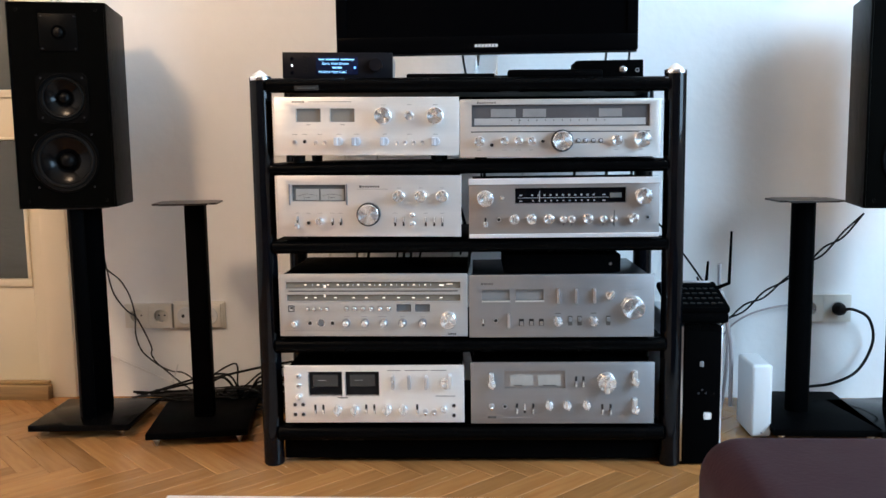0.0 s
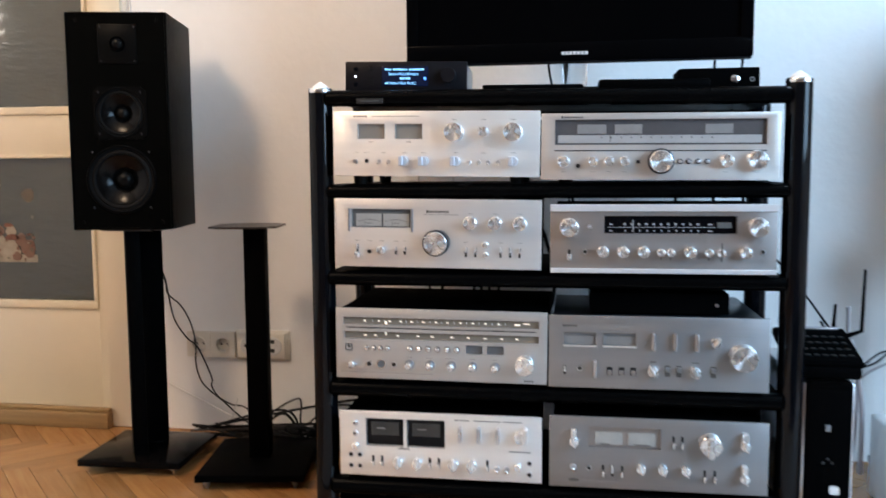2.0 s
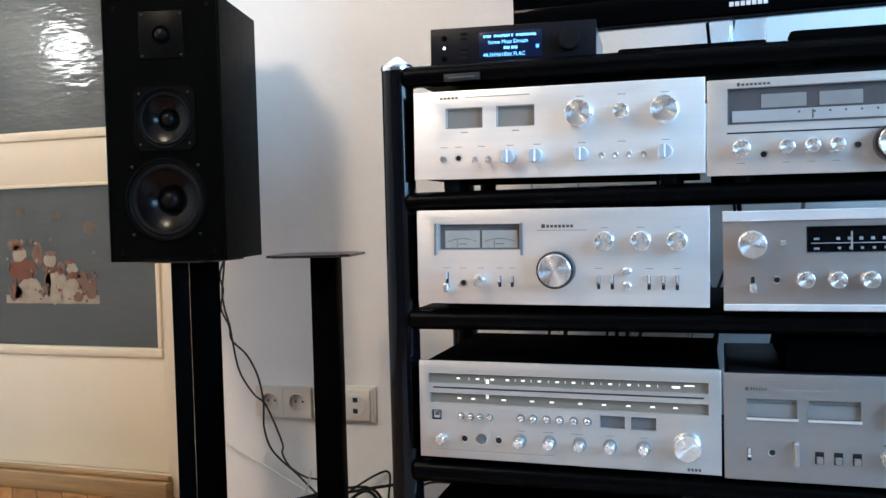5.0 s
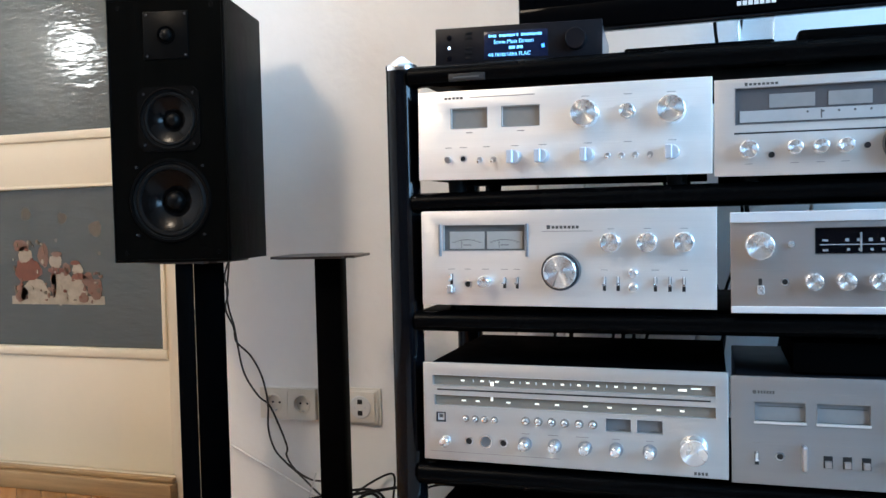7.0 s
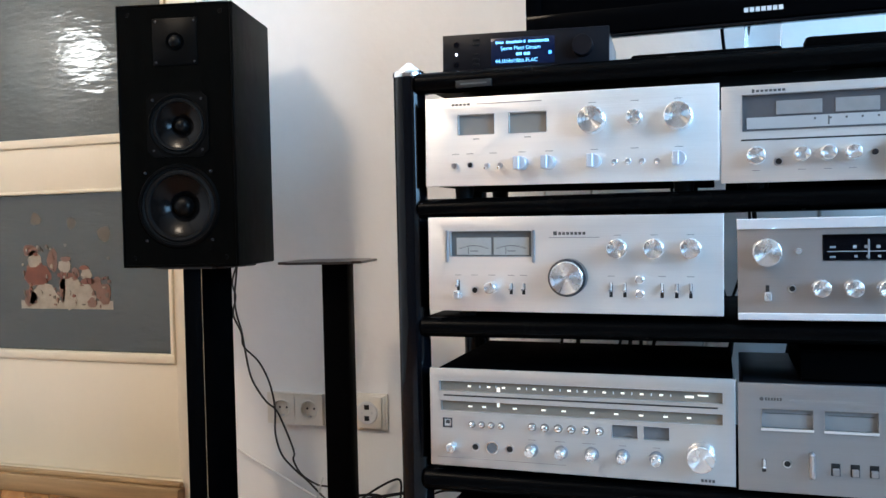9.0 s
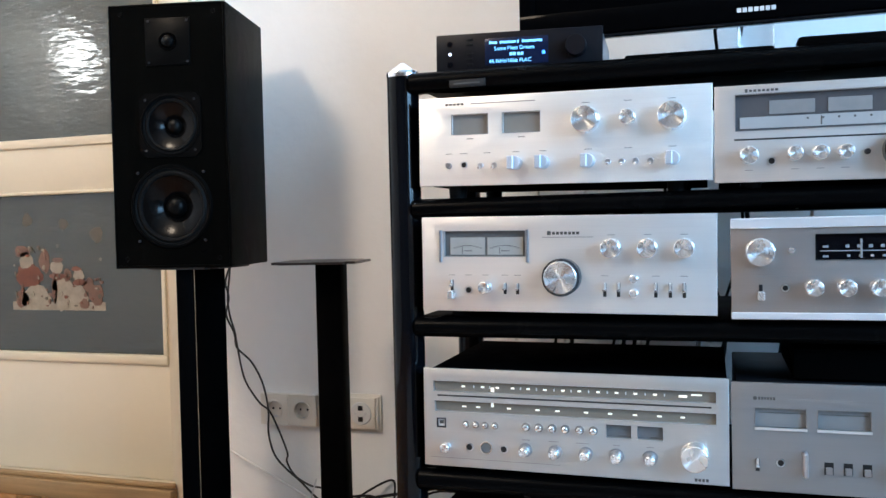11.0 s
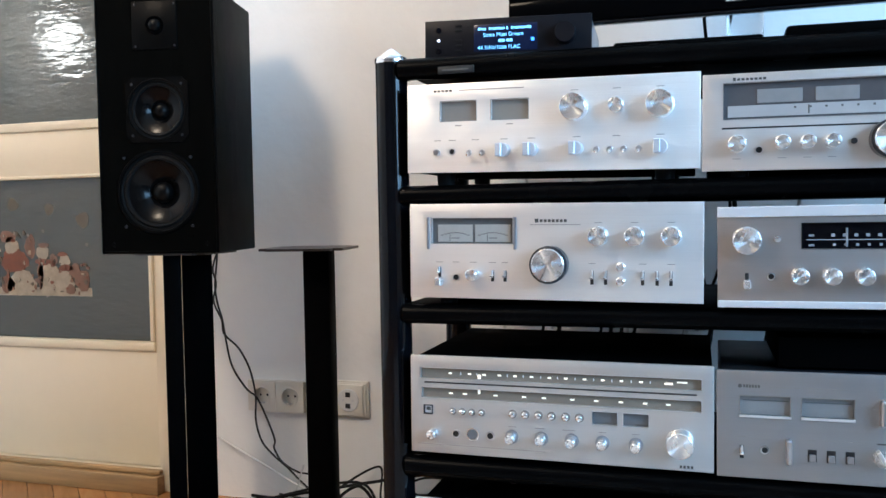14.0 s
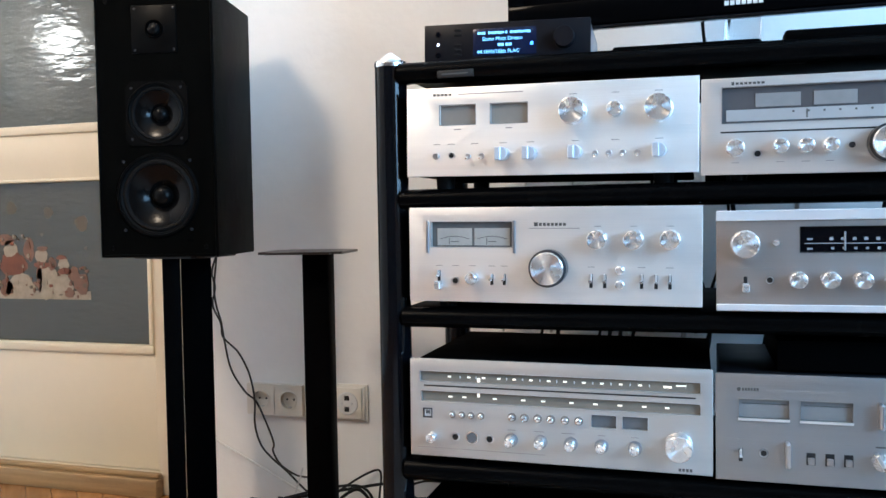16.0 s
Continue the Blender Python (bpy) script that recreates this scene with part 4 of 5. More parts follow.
for i in range(7):
    for j in range(4):
        box("vent", RUBBER, phone, 0.012 + i * 0.017, 0.024 + i * 0.017, 0.022 + j * 0.028, 0.036 + j * 0.028, 0.0415 + j * 0.0075, 0.0465 + j * 0.0075, 0.002)
box("edge_strip", STEEL, phone, 0.020, 0.125, 0.145, 0.16, 0.076, 0.081, 0.001, "pale metal edge strip")
for x, y, tip in ((0.136, 0.15, (0.180, 0.16, 0.210)), (0.122, 0.16, (0.124, 0.17, 0.130))):
    bm = bmesh.new()
    knee = Vector((tip[0] - 0.006, y, 0.075))
    add_tube(bm, [Vector((x, y, 0.060)), knee, knee.lerp(Vector(tip), 0.3), Vector(tip)], 0.0055, 10, 0.003)
    part("antenna", bm, BLACK_PLASTIC, phone)

nas = thing("modem", pose(0.718, 2.085, 0, 0, 0, 0), "white plastic modem box standing upright on the floor", "modem")
box("body", WHITE_PLASTIC, nas, 0, 0.055, 0, 0.135, 0.004, 0.203, 0.009, "", 4)
box("base", GREY_METAL, nas, 0.008, 0.047, 0.01, 0.125, 0, 0.006, 0.001)
lathe("indicator", GREY_METAL, nas, [(0, 0), (0.003, 0), (0.003, 0.001), (0, 0.001)], pose(0.028, 0, 0.016, 90), 12)

# leather pouffe in front
pouf = thing("footstool", pose(0.874, 0.72, 0), "dark brown leather footstool with a rounded cushion", "footstool")
box("cushion", LEATHER, pouf, -0.55, 0.55, -0.36, 0.38, 0.12, 0.365, 0.06, "", 6)
box("base", LEATHER, pouf, -0.53, 0.53, -0.34, 0.36, 0.03, 0.13, 0.015)
for sx in (-1, 1):
    for sy in (-1, 1):
        lathe("leg", OAK, pouf, [(0, 0), (0.018, 0), (0.024, 0.04), (0, 0.04)], pose(sx * 0.46, sy * 0.28, 0), 16)
rug = tagged(box("rug", RUG, None, -0.72, 1.7, -0.9, 1.662, 0.0, 0.008, 0.003), "pale woven rug on the parquet floor", "rug")

# ---- glazed door ----
DY = WALL_Y + 0.128
door = thing("door_1", pose(DOOR_R - 0.02, DY, 0), "cream painted door with textured glass panes, closed", "door", kind="structure")
GL, GR = -0.95, -0.110


def door_box(name, material, x0, x1, y0, y1, z0, z1, bevel=0.003, label=""):
    return box(name, material, door, x0, x1, y0, y1, z0, z1, bevel, label)


door_box("stile", DOORP, GR, 0.0, 0, 0.04, 0.016, 2.09, 0.0004)
door_box("stile", DOORP, -1.015, GL, 0, 0.04, 0.016, 2.09)
for z0, z1 in ((0.016, 0.343), (0.845, 0.974), (2.0, 2.09)):
    door_box("door_rail", DOORP, GL, GR, 0.0003, 0.0397, z0, z1, 0.0004)
glass = mat("textured_glass", (0.052, 0.053, 0.041), 0.10, 0, 0.10, 1.4, 0.0, 60, spec=0.7)
_g = glass.node_tree
_n = _g.nodes.new("ShaderNodeTexNoise")
_n.inputs["Scale"].default_value, _n.inputs["Detail"].default_value = 34, 2.0
_c = _g.nodes.new("ShaderNodeTexCoord")
_m = _g.nodes.new("ShaderNodeMapping")
_m.inputs["Scale"].default_value = (0.45, 1, 1.5)
_b = _g.nodes.new("ShaderNodeBump")
_b.inputs["Strength"].default_value, _b.inputs["Distance"].default_value = 0.36, 0.004
_g.links.new(_c.outputs["Object"], _m.inputs[0])
_g.links.new(_m.outputs[0], _n.inputs["Vector"])
_g.links.new(_n.outputs[0], _b.inputs["Height"])
_g.links.new(_b.outputs[0], _g.nodes["Principled BSDF"].inputs["Normal"])
for z0, z1 in ((0.343, 0.845), (0.974, 2.0)):
    door_box("pane", glass, GL - 0.005, GR + 0.005, 0.018, 0.023, z0 - 0.005, z1 + 0.005, 0, "grey textured glass")
    for q in ((GL, GR, z0, z0 + 0.026), (GL, GR, z1 - 0.010, z1), (GL, GL + 0.014, z0 + 0.026, z1 - 0.010), (GR - 0.014, GR, z0 + 0.026, z1 - 0.010)):
        door_box("glazing_bead", DOORP, q[0], q[1], -0.008, 0.016, q[2], q[3], 0.004)
# worn holiday sticker on the lower pane: soft patches only
STICK_RED = mat("sticker_red", (0.125, 0.040, 0.020), 0.6, 0, 0.5, 45)
STICK_WHITE = mat("sticker_cream", (0.25, 0.215, 0.165), 0.6, 0, 0.5, 40)
STICK_FAINT = mat("sticker_faded", (0.088, 0.070, 0.046), 0.5, 0, 0.3, 60)
STICK_BROWN = mat("sticker_brown", (0.135, 0.070, 0.045), 0.6, 0, 0.4, 70)
sticker = thing("window_sticker", pose(-2.093, DY + 0.0177, 0.479) @ Matrix.Scale(1.09, 4), "worn red and cream sticker on the glass pane", "sticker")


def blob(name, material, x, z, rx, rz, layer):
    bm = bmesh.new()
    vs = []
    for i in range(18):
        a = 2 * math.pi * i / 18
        k = 1 + 0.10 * math.sin(3 * a + x * 40) + 0.06 * math.sin(7 * a + z * 30)
        vs.append((x + rx * k * math.cos(a), z + rz * k * math.sin(a)))
    top = [bm.verts.new((a, -0.00012 * layer, c)) for a, c in vs]
    low = [bm.verts.new((a, 0.0002, c)) for a, c in vs]
    bm.faces.new(top[::-1])
    for i in range(18):
        bm.faces.new((top[i], top[(i + 1) % 18], low[(i + 1) % 18], low[i]))
    bmesh.ops.recalc_face_normals(bm, faces=bm.faces)
    part(name, bm, material, sticker, "", False)


bm = bmesh.new()
add_box(bm, 0.0, 0.315, 0, 0.0002, 0.012, 0.035)
part("patch", bm, STICK_WHITE, sticker)
W, R, B, F = STICK_WHITE, STICK_RED, STICK_BROWN, STICK_FAINT
FIGURES = ((0.083, 0.045, 0.050, 0.036, W), (0.033, 0.042, 0.023, 0.023, B), (0.060, 0.108, 0.046, 0.034, R), (0.115, 0.146, 0.018, 0.032, B), (0.051, 0.149, 0.024, 0.023, W), (0.038, 0.174, 0.027, 0.016, B),
           (0.174, 0.060, 0.036, 0.046, W), (0.147, 0.068, 0.010, 0.036, B), (0.192, 0.108, 0.013, 0.018, B), (0.156, 0.127, 0.021, 0.021, W), (0.157, 0.104, 0.027, 0.009, R), (0.160, 0.149, 0.018, 0.007, B),
           (0.226, 0.046, 0.032, 0.036, W), (0.229, 0.108, 0.018, 0.017, W), (0.233, 0.088, 0.024, 0.009, R), (0.262, 0.080, 0.018, 0.020, B), (0.286, 0.054, 0.024, 0.028, B), (0.246, 0.030, 0.014, 0.014, B), (0.222, 0.125, 0.016, 0.006, R))
for lay, (x, z, rx, rz, q) in enumerate(FIGURES):
    blob("patch", q, x, z, rx, rz, 1 + lay // 2)
for x, z, r in ((0.060, 0.260, 0.018), (0.183, 0.246, 0.016), (0.292, 0.216, 0.021), (0.160, 0.187, 0.005), (0.303, 0.150, 0.005)):
    blob("patch", STICK_FAINT, x, z, r, r, 1)
rng = random.Random(5)
for i in range(70):
    x = rng.uniform(0.01, 0.305)
    z = rng.uniform(0.02, 0.19 if x < 0.12 else 0.13 if x < 0.2 else 0.10)
    blob("patch", (R, B, W, B, F)[i % 5], x, z, rng.uniform(0.002, 0.006), rng.uniform(0.002, 0.007), 14 + i % 4)
# casing and stepped wooden sill along the door's foot
bm = bmesh.new()
add_box(bm, DOOR_R - 0.018, DOOR_R + 0.068, WALL_Y - 0.014, WALL_Y + 0.194, 0, DOOR_TOP + 0.06, 0.004)
add_box(bm, DOOR_L - 0.055, DOOR_L + 0.018, WALL_Y - 0.014, WALL_Y + 0.194, 0, DOOR_TOP + 0.06, 0.004)
add_box(bm, DOOR_L + 0.018, DOOR_R - 0.018, WALL_Y - 0.014, WALL_Y + 0.194, DOOR_TOP, DOOR_TOP + 0.06, 0.004)
add_box(bm, DOOR_L + 0.0185, DOOR_R - 0.0185, WALL_Y - 0.0138, WALL_Y + 0.24, 0.0, 0.014, 0.002)
tagged(put("door_frame", bm, DOORP), "cream painted door casing", "door frame", kind="structure")
bm = bmesh.new()
add_box(bm, DOOR_L - 0.03, -1.402, WALL_Y - 0.046, WALL_Y - 0.0145, 0.0, 0.047, 0.003)
add_box(bm, DOOR_L - 0.03, -1.404, WALL_Y - 0.034, WALL_Y - 0.0145, 0.0473, 0.061, 0.005)
tagged(put("door_sill", bm, DARK_OAK), "stepped oak sill at the foot of the door", "sill", kind="structure")
# Unseen globe, added only to put a glare on the door's glass.
wall_lamp = thing("wall_lamp", pose(-2.80, 1.51, 1.52), "unseen glowing globe added for the glare in the door pane", "lamp")
lathe("globe", glow("glare_glow", (1.0, 0.92, 0.80), 24), wall_lamp, [(0, -0.09), (0.06, -0.07), (0.085, 0), (0.06, 0.07), (0, 0.09)], None, 24)
box("bracket", STEEL, wall_lamp, -0.20, -0.08, -0.03, 0.03, -0.03, 0.03, 0.004)


# Unseen holder, added to give the point light at LAMP a fitting.
pendant = thing("pendant_lamp", pose(LAMP[0], LAMP[1], 2.50), "unseen lamp holder added above the ceiling light", "lamp")
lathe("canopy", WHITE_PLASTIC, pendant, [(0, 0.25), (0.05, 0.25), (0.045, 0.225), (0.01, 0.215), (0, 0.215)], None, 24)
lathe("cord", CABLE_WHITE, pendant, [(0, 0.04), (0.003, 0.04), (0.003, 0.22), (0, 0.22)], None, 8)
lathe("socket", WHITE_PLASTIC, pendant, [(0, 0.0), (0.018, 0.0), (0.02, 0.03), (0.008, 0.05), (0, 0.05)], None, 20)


# ---- wall fittings ----
def wall_socket(x, z, label, kinds, size=0.082, step=0.0):
    """kinds: one letter a unit: s earthed socket, p two-hole outlet, d dot outlet."""
    so = thing("wall_socket", pose(x, WALL_Y, z), label, "socket")
    wide = len(kinds) * size
    if step:
        box("back_frame", CREAM_PLASTIC, so, -step * 0.4, wide + step, -0.006, 0.0, -step * 0.6, size + step * 0.6, 0.002)
        box("middle_frame", CREAM_PLASTIC, so, 0, wide + step * 0.5, -0.010, -0.0055, -step * 0.25, size + step * 0.25, 0.002)
    for i, kind in enumerate(kinds):
        cx, cz = (i + 0.5) * size, size / 2
        m = pose(cx, -0.015, cz, 90)
        q = size / 2 - 0.0006
        if kind != "s":
            box("plate", CREAM_PLASTIC, so, cx - q, cx + q, -0.015, -0.0002, 0, size, 0.0025)
            lathe("insert", WHITE_PLASTIC, so, [(0, 0.0025), (0.026, 0.0025), (0.0275, 0.001), (0.028, 0), (0, 0)], m, 32)
            if kind == "p":
                for dz in (0.0135, -0.0135):
                    box("port", HOLE, so, cx - 0.0065, cx + 0.0065, -0.0180, -0.016, cz + dz - 0.006, cz + dz + 0.006, 0.0008)
                for dx in (-0.0125, 0.0125):
                    lathe("screw", STEEL, so, [(0, 0.0025), (0.003, 0.0025), (0.0026, 0.0036), (0, 0.0038)], m @ pose(dx, 0, 0), 12)
            else:
                lathe("port", HOLE, so, [(0, 0.0025), (0.0055, 0.0025), (0.005, 0.0032), (0, 0.0032)], m @ pose(-0.008, 0, 0), 16)
            continue
        bm = bmesh.new()
        edges = []
        for loop in ([(cx - q, 0), (cx + q, 0), (cx + q, size), (cx - q, size)], [(cx + 0.0205 * math.cos(2 * math.pi * k / 36), cz + 0.0205 * math.sin(2 * math.pi * k / 36)) for k in range(36)]):
            vs = [bm.verts.new((a, -0.015, c)) for a, c in loop]
            edges += [bm.edges.new((vs[k], vs[(k + 1) % len(vs)])) for k in range(len(vs))]
        bmesh.ops.triangle_fill(bm, edges=edges, use_beauty=True)
        ext = bmesh.ops.extrude_face_region(bm, geom=bm.faces[:])
        bmesh.ops.translate(bm, vec=(0, 0.0148, 0), verts=[g for g in ext["geom"] if isinstance(g, bmesh.types.BMVert)])
        bmesh.ops.recalc_face_normals(bm, faces=bm.faces)
        part("plate", bm, CREAM_PLASTIC, so, "", False)
        lathe("well", CREAM_PLASTIC, so, [(0, -0.0125), (0.0204, -0.0125), (0.0204, -0.013), (0, -0.013)], m, 32)
        lathe("rim", CREAM_PLASTIC, so, [(0.0206, -0.001), (0.0206, 0.0012), (0.0232, 0.0012), (0.0240, 0.0001)], m, 36)
        for s in (-1, 1):
            lathe("hole", HOLE, so, [(0, -0.0125), (0.0028, -0.0125), (0.0028, -0.0118), (0, -0.0118)], m @ pose(s * 0.0095, 0, 0), 12)
            box("earth_clip", STEEL, so, cx - 0.0035, cx + 0.0035, -0.0115, -0.003, cz + s * 0.0185 - 0.001, cz + s * 0.0185 + 0.001, 0.0004)
    return so


wall_socket(-1.148, 0.230, "cream double earthed wall socket on the plaster wall", "ss", 0.077)
wall_socket(-0.988, 0.231, "cream double outlet with a stepped frame on the wall", "dp", 0.076, 0.012)
wall_socket(0.954, 0.245, "cream double wall socket with a black plug in it", "ss", 0.083)
plug = thing("power_plug", pose(1.080, WALL_Y - 0.012, 0.286), "black power plug in a wall socket", "plug")
lathe("plug_body", RUBBER, plug, [(0, 0.0052), (0.019, 0.0052), (0.020, 0.014), (0.016, 0.030), (0.009, 0.038), (0, 0.038)], pose(0, 0, 0, 90), 24)
bm = bmesh.new()
add_tube(bm, spline([(0, -0.03, 0), (0.03, -0.042, 0.004), (0.078, -0.04, -0.025), (0.096, -0.03, -0.10), (0.05, -0.04, -0.185), (-0.03, -0.05, -0.222), (-0.12, -0.06, -0.232), (-0.16, -0.05, -0.262)]), 0.0045)
part("lead", bm, CABLE, plug)

thermo = thing("thermostat", pose(-1.146, WALL_Y, 1.292), "white room thermostat with a round dial on the wall", "thermostat")
box("plate", WHITE_PLASTIC, thermo, 0, 0.088, -0.012, 0, 0, 0.088, 0.006, "", 3)
lathe("dial", WHITE_PLASTIC, thermo, [(0, 0.022), (0.020, 0.022), (0.023, 0.019), (0.024, 0.0), (0, 0)], pose(0.044, -0.012, 0.05, 90), 28)
chime = thing("door_chime", pose(-0.965, WALL_Y, 1.325), "white plastic box mounted on the wall", "wall box")
box("case", WHITE_PLASTIC, chime, 0, 0.135, -0.035, 0, 0, 0.09, 0.006, "", 3)
box("strip", GREY_METAL, chime, 0.09, 0.13, -0.0362, -0.03, 0.008, 0.014, 0.0005)
for i, x in enumerate((-1.308, -1.298)):
    cable("wall_cable", CABLE_WHITE, [(x - 0.004, WALL_Y - 0.004, 0.03), (x + 0.003, WALL_Y - 0.004, 0.45), (x - 0.002, WALL_Y - 0.004, 0.9), (x + 0.002, WALL_Y - 0.004, 1.5), (x - 0.003, WALL_Y - 0.004, 2.0), (x, WALL_Y - 0.004, HIGH - 0.01)], 0.003, "thin white cable running up the wall", "wall cables")

# ---- loose cables ----
STRANDS = ([(-1.188, 0.634), (-1.192, 0.600), (-1.198, 0.550), (-1.193, 0.508), (-1.181, 0.470), (-1.174, 0.430), (-1.157, 0.355), (-1.120, 0.301), (-1.090, 0.278), (-1.064, 0.228), (-1.045, 0.180), (-1.047, 0.159), (-1.026, 0.127), (-0.986, 0.106), (-0.943, 0.098), (-0.88, 0.050)],
           [(-1.184, 0.634), (-1.199, 0.590), (-1.191, 0.553), (-1.199, 0.510), (-1.178, 0.466), (-1.172, 0.432), (-1.134, 0.399), (-1.108, 0.357), (-1.095, 0.315), (-1.090, 0.275), (-1.091, 0.223), (-1.076, 0.175), (-1.046, 0.144), (-1.006, 0.114), (-0.967, 0.080), (-0.90, 0.03)])
for k, line in enumerate(STRANDS):
    cable("speaker_cable", CABLE_BROWN, [(x + 0.006, 2.38 - 0.006 * k, z) for x, z in line], 0.0024, "thin dark twisted speaker cable hanging to the floor", "speaker cables")
for k in range(2):
    pts = []
    for i in range(9):
        t = i / 8
        sw = 0.010 * math.sin(i * 2.3 + k * 3.14)
        pts.append((1.10 - 0.43 * t, 2.34 + 0.04 * t, 0.585 - 0.36 * t ** 0.85 + sw))
    cable("speaker_cable", CABLE, pts, 0.0028, "thin dark twisted speaker cable behind a stand", "speaker cables")
rnd = random.Random(4)
for k in range(34):
    x = -0.95 + 0.5 * rnd.random()
    y = 2.30 + 0.12 * rnd.random()
    top = 0.02 + 0.12 * rnd.random() ** 2
    pts = [(-1.12 + 0.35 * rnd.random(), 2.36 + 0.06 * rnd.random(), 0.008 + 0.03 * rnd.random())]
    for i in range(4):
        pts.append((x + 0.07 * i + 0.05 * rnd.random(), y + 0.08 * rnd.random() - 0.04, 0.006 + top * rnd.random()))
    pts.append((-0.52 + 0.12 * rnd.random(), 2.30 + 0.1 * rnd.random(), 0.01 + 0.10 * rnd.random()))
    cable("floor_cable", (CABLE, CABLE, CABLE_BROWN, CABLE)[k % 4], pts, 0.0022 + 0.0020 * rnd.random(), "tangled black cable lying on the floor behind the stands", "floor cables")
cable("cable_tie", WHITE_PLASTIC, [(-0.945, 2.345, 0.135), (-0.955, 2.345, 0.105), (-0.965, 2.345, 0.075)], 0.002, "white plastic cable tie on the speaker cable")
cable("floor_cable", CABLE_WHITE, [(-1.24, 2.44, 0.16), (-1.1, 2.43, 0.10), (-0.95, 2.40, 0.05), (-0.8, 2.38, 0.03), (-0.7, 2.35, 0.02)], 0.0025, "thin white cable sagging along the wall", "floor cables")
for k in range(40):
    x = -0.44 + 0.86 * (k + 0.7 * rnd.random()) / 40
    z0 = rnd.choice((0.92, 0.88, 0.72, 0.70, 0.50, 0.30))
    y = 2.30 + 0.06 * rnd.random()
    cable("rack_cable", CABLE if k % 5 else CABLE_WHITE, [(x, y - 0.08, z0 - 0.05), (x + 0.02, y, z0 - 0.10), (x + 0.05 * rnd.random(), y + 0.04, z0 - 0.25), (x - 0.03, y + 0.02, max(0.02, z0 - 0.45))], 0.0025 + 0.0025 * rnd.random(), "black connecting cable behind the rack", "rack cables")
cable("tv_cable", CABLE, [(-0.05, 2.10, 1.07), (-0.045, 2.16, 1.01), (-0.03, 2.26, 0.93), (-0.03, 2.30, 0.8)], 0.003, "black cable hanging behind the television", "tv cables")
cable("tv_cable", CABLE, [(0.005, 2.10, 1.07), (0.005, 2.15, 1.0), (0.01, 2.26, 0.92), (0.01, 2.30, 0.8)], 0.0025, "black cable hanging behind the television", "tv cables")
for k, x in enumerate((0.325, 0.385)):
    cable("tv_cable", CABLE, [(x, 2.10, 1.08), (x + 0.003, 2.12, 1.02), (x, 2.2, 0.95), (x, 2.30, 0.85)], 0.003, "black cable hanging behind the television", "tv cables")
cable("power_cable", CABLE_GREY, [(0.655, 2.20, 0.46), (0.665, 2.22, 0.36), (0.69, 2.23, 0.28), (0.70, 2.27, 0.14), (0.69, 2.28, 0.02)], 0.005, "grey cable hanging behind the computer", "computer cables")
cable("power_cable", CABLE, [(0.60, 2.22, 0.42), (0.64, 2.24, 0.33), (0.635, 2.26, 0.2), (0.66, 2.28, 0.1), (0.65, 2.3, 0.02)], 0.003, "black cable hanging behind the computer", "computer cables")
cable("power_cable", CABLE_GREY, [(1.02, 2.45, 0.28), (0.93, 2.43, 0.30), (0.80, 2.42, 0.27), (0.72, 2.40, 0.20), (0.70, 2.36, 0.08), (0.70, 2.34, 0.02)], 0.003, "thin grey cable along the wall", "computer cables")

cable("power_cable", CABLE_GREY, [(0.622, 2.075, 0.408), (0.650, 2.12, 0.365), (0.672, 2.16, 0.29), (0.694, 2.20, 0.20), (0.70, 2.22, 0.05)], 0.006, "pale grey cable hanging behind the computer", "computer cables")
cable("network_cable", CABLE, [(0.435, 2.30, 0.66), (0.49, 2.26, 0.58), (0.545, 2.18, 0.50), (0.585, 2.08, 0.425)], 0.0028, "thin black cable running down to a router", "computer cables")
cable("network_cable", CABLE, [(0.615, 2.10, 0.42), (0.635, 2.14, 0.37), (0.625, 2.17, 0.32), (0.60, 2.19, 0.28)], 0.0025, "thin black cable looping behind a computer", "computer cables")
for k in range(4):
    z = 0.20 - 0.03 * k
    cable("power_cable", CABLE if k % 2 else CABLE_GREY, [(0.585, 2.255, z + 0.02), (0.615, 2.28, z + 0.012), (0.640, 2.29, z - 0.005), (0.635, 2.30, z - 0.05), (0.62, 2.31, 0.006 + 0.006 * k)], 0.003, "short cable plugged into the back of a computer", "computer cables")

# ---- window on the daylight side, behind the view ----
win = thing("window_1", pose(X1, 0.55, 0.8), "white framed window letting in daylight", "window", kind="structure")
for q in ((-0.75, 0.75, 0.0, 0.06), (-0.75, 0.75, 1.34, 1.40), (-0.75, -0.69, 0.06, 1.34), (0.69, 0.75, 0.06, 1.34), (-0.03, 0.03, 0.06, 1.34)):
    box("window_frame", DOORP, win, 0.08, 0.14, q[0], q[1], q[2], q[3], 0.004)

# ---- parquet ----
PW, PL = 0.060, 0.320
plank_mat = bpy.data.materials.new("oak_parquet")
plank_mat.use_nodes = True
_p = plank_mat.node_tree
_pb = _p.nodes["Principled BSDF"]
_oi = _p.nodes.new("ShaderNodeObjectInfo")
_tc = _p.nodes.new("ShaderNodeTexCoord")
_mp = _p.nodes.new("ShaderNodeMapping")
_mp.inputs["Scale"].default_value = (0.9, 9, 9)
_va = _p.nodes.new("ShaderNodeVectorMath")
_vs = _p.nodes.new("ShaderNodeCombineXYZ")
_ge = _p.nodes.new("ShaderNodeNewGeometry")
_sum = _p.nodes.new("ShaderNodeMath")
_p.links.new(_oi.outputs["Random"], _sum.inputs[0])
_p.links.new(_ge.outputs["Random Per Island"], _sum.inputs[1])
_mul = _p.nodes.new("ShaderNodeMath")
_mul.operation = "MULTIPLY"
_mul.inputs[1].default_value = 37.0
_p.links.new(_sum.outputs[0], _mul.inputs[0])
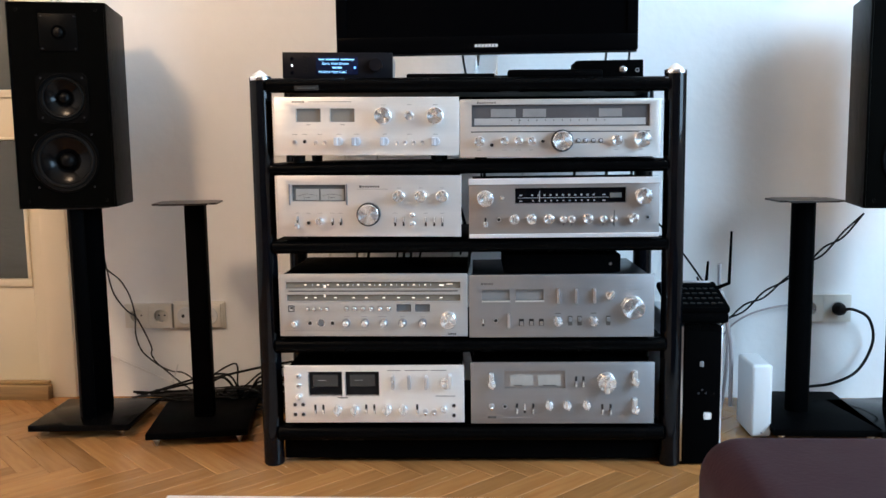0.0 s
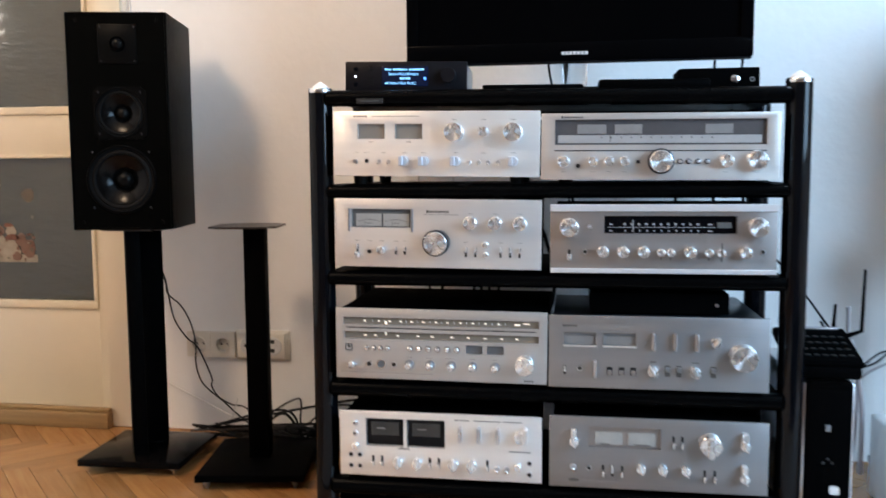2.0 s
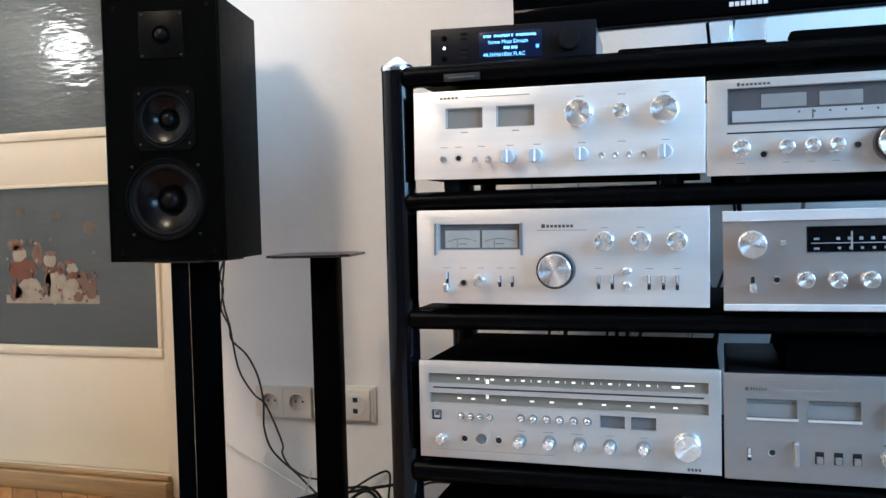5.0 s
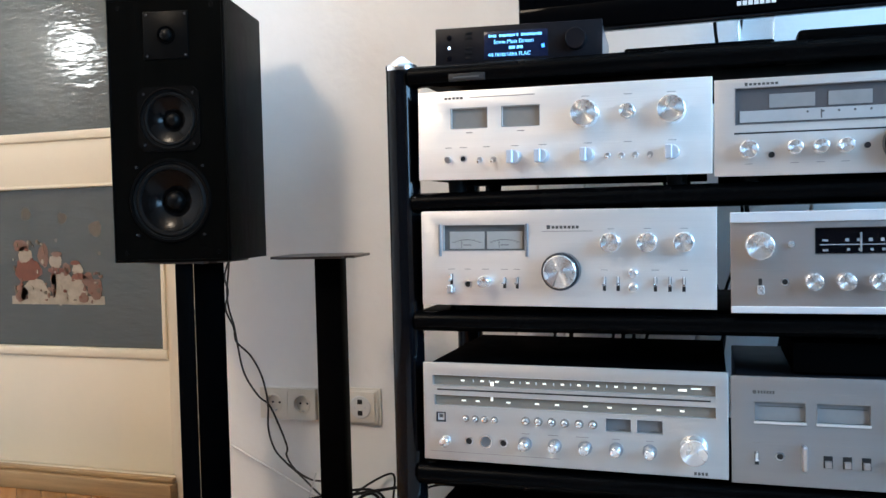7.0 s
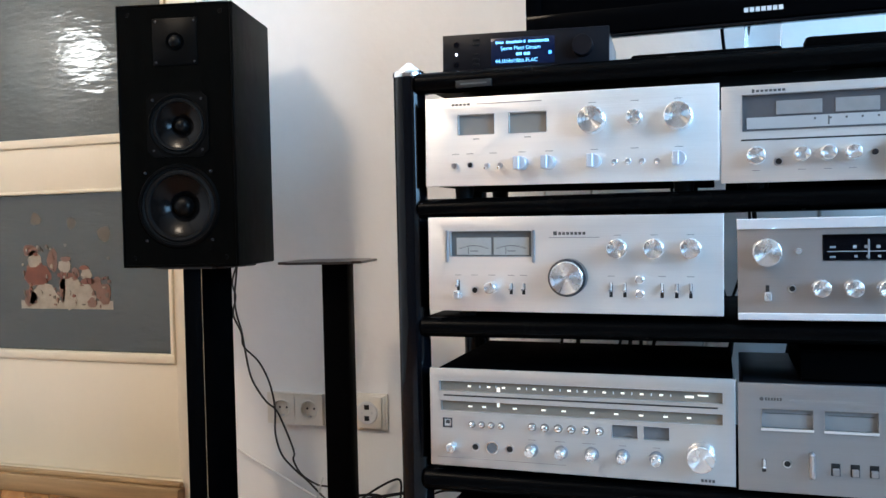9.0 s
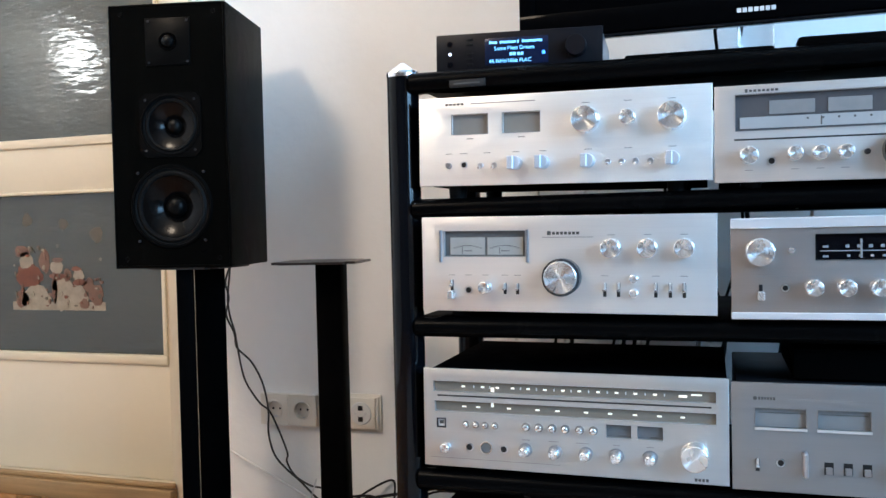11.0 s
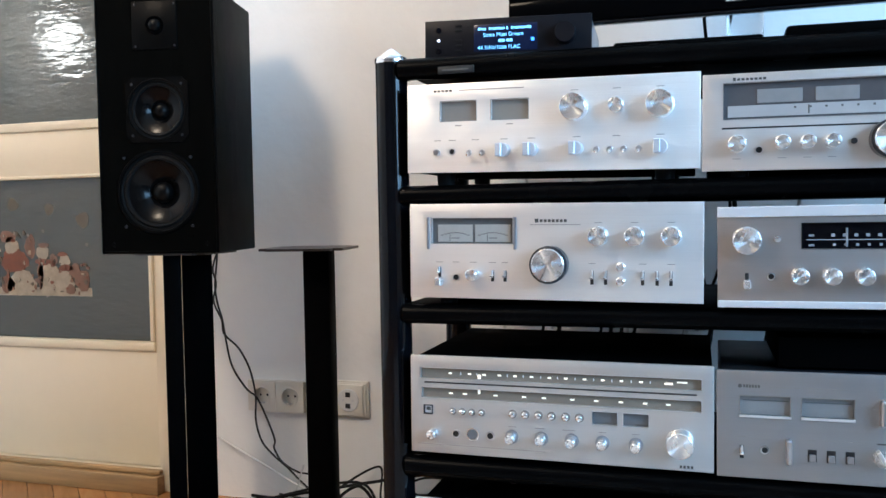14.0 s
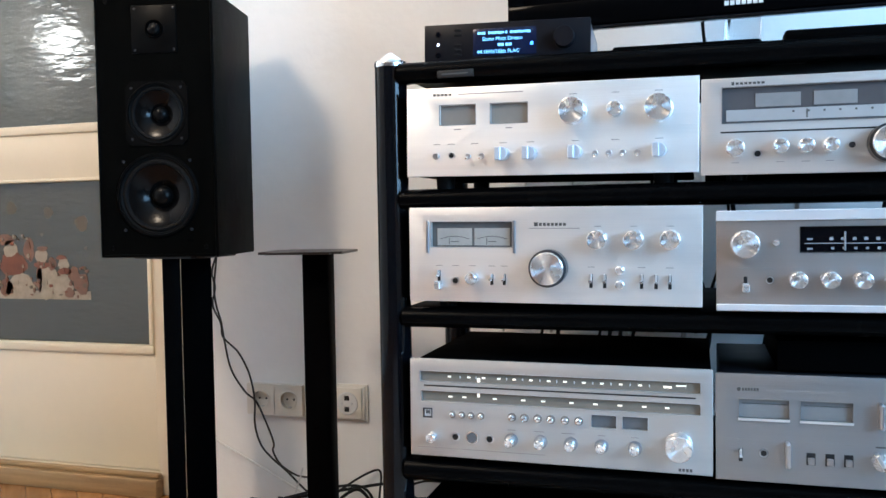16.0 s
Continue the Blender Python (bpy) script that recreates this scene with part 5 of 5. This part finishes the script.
for i in range(3):
    _p.links.new(_mul.outputs[0], _vs.inputs[i])
_p.links.new(_tc.outputs["Object"], _va.inputs[0])
_p.links.new(_vs.outputs[0], _va.inputs[1])
_p.links.new(_va.outputs[0], _mp.inputs[0])
_gr = _p.nodes.new("ShaderNodeTexNoise")
_gr.inputs["Scale"].default_value, _gr.inputs["Detail"].default_value, _gr.inputs["Distortion"].default_value = 7, 3, 0.5
_p.links.new(_mp.outputs[0], _gr.inputs["Vector"])
_ra = _p.nodes.new("ShaderNodeValToRGB")
_ra.color_ramp.elements[0].position, _ra.color_ramp.elements[0].color = 0.22, (0.285, 0.120, 0.037, 1)
_ra.color_ramp.elements[1].position, _ra.color_ramp.elements[1].color = 0.82, (0.385, 0.190, 0.066, 1)
_p.links.new(_gr.outputs[0], _ra.inputs[0])
_hv = _p.nodes.new("ShaderNodeHueSaturation")
_mr = _p.nodes.new("ShaderNodeMapRange")
_mr.inputs["To Min"].default_value, _mr.inputs["To Max"].default_value = 0.78, 1.20
_fr = _p.nodes.new("ShaderNodeMath")
_fr.operation = "FRACT"
_p.links.new(_sum.outputs[0], _fr.inputs[0])
_p.links.new(_fr.outputs[0], _mr.inputs["Value"])
_p.links.new(_mr.outputs[0], _hv.inputs["Value"])
_p.links.new(_ra.outputs[0], _hv.inputs["Color"])
_p.links.new(_hv.outputs[0], _pb.inputs["Base Color"])
_pr = _p.nodes.new("ShaderNodeMapRange")
_pr.inputs["To Min"].default_value, _pr.inputs["To Max"].default_value = 0.20, 0.30
_p.links.new(_gr.outputs[0], _pr.inputs["Value"])
_p.links.new(_pr.outputs[0], _pb.inputs["Roughness"])


def plank_verts():
    c, a, b = 0.0012, PL / 2 - 0.0004, PW / 2 - 0.0004
    return [(-a, -b, -0.006), (a, -b, -0.006), (a, b, -0.006), (-a, b, -0.006), (-a, -b, -c), (a, -b, -c), (a, b, -c), (-a, b, -c), (-a + c, -b + c, 0), (a - c, -b + c, 0), (a - c, b - c, 0), (-a + c, b - c, 0)]


PLANK_FACES = [(0, 1, 5, 4), (1, 2, 6, 5), (2, 3, 7, 6), (3, 0, 4, 7), (4, 5, 9, 8), (5, 6, 10, 9), (6, 7, 11, 10), (7, 4, 8, 11), (8, 9, 10, 11)]
plank_mesh = bpy.data.meshes.new("plank")
plank_mesh.from_pydata(plank_verts(), [], PLANK_FACES)
plank_mesh.materials.append(plank_mat)
rest_v, rest_f = [], []
n_parts = 0
turn45 = pose(-0.1, 1.85, 0, 0, 0, 135)
for i in range(-52, 44):
    for j in range(-14, 15):
        # herringbone: steps of one width along the diagonal, pairs of crossed planks
        for cross in (0, 1):
            ox, oy = i * PW + j * PL, i * PW - j * PL
            m = turn45 @ (pose(ox + PL / 2, oy + PW / 2, 0) if not cross else pose(ox + PW / 2, oy + PW + PL / 2, 0, 0, 0, 90))
            x, y = m.translation.x, m.translation.y
            if not (X0 < x < X1 and Y0 < y < WALL_Y + 0.12):
                continue
            if -2.1 < x < 0.75 and 1.55 < y and n_parts < 300:
                ob = new("plank", plank_mesh)
                ob.matrix_basis = m
                ob.parent = floor
                n_parts += 1
            else:
                k = len(rest_v)
                rest_v += [tuple(m @ Vector(v)) for v in plank_verts()]
                rest_f += [tuple(k + q for q in fc) for fc in PLANK_FACES]
rest = bpy.data.meshes.new("parquet_rest")
rest.from_pydata(rest_v, [], rest_f)
rest.materials.append(plank_mat)
rest_ob = new("parquet_rest", rest)
rest_ob.parent = floor
tagged(rest_ob, kind="stuff")
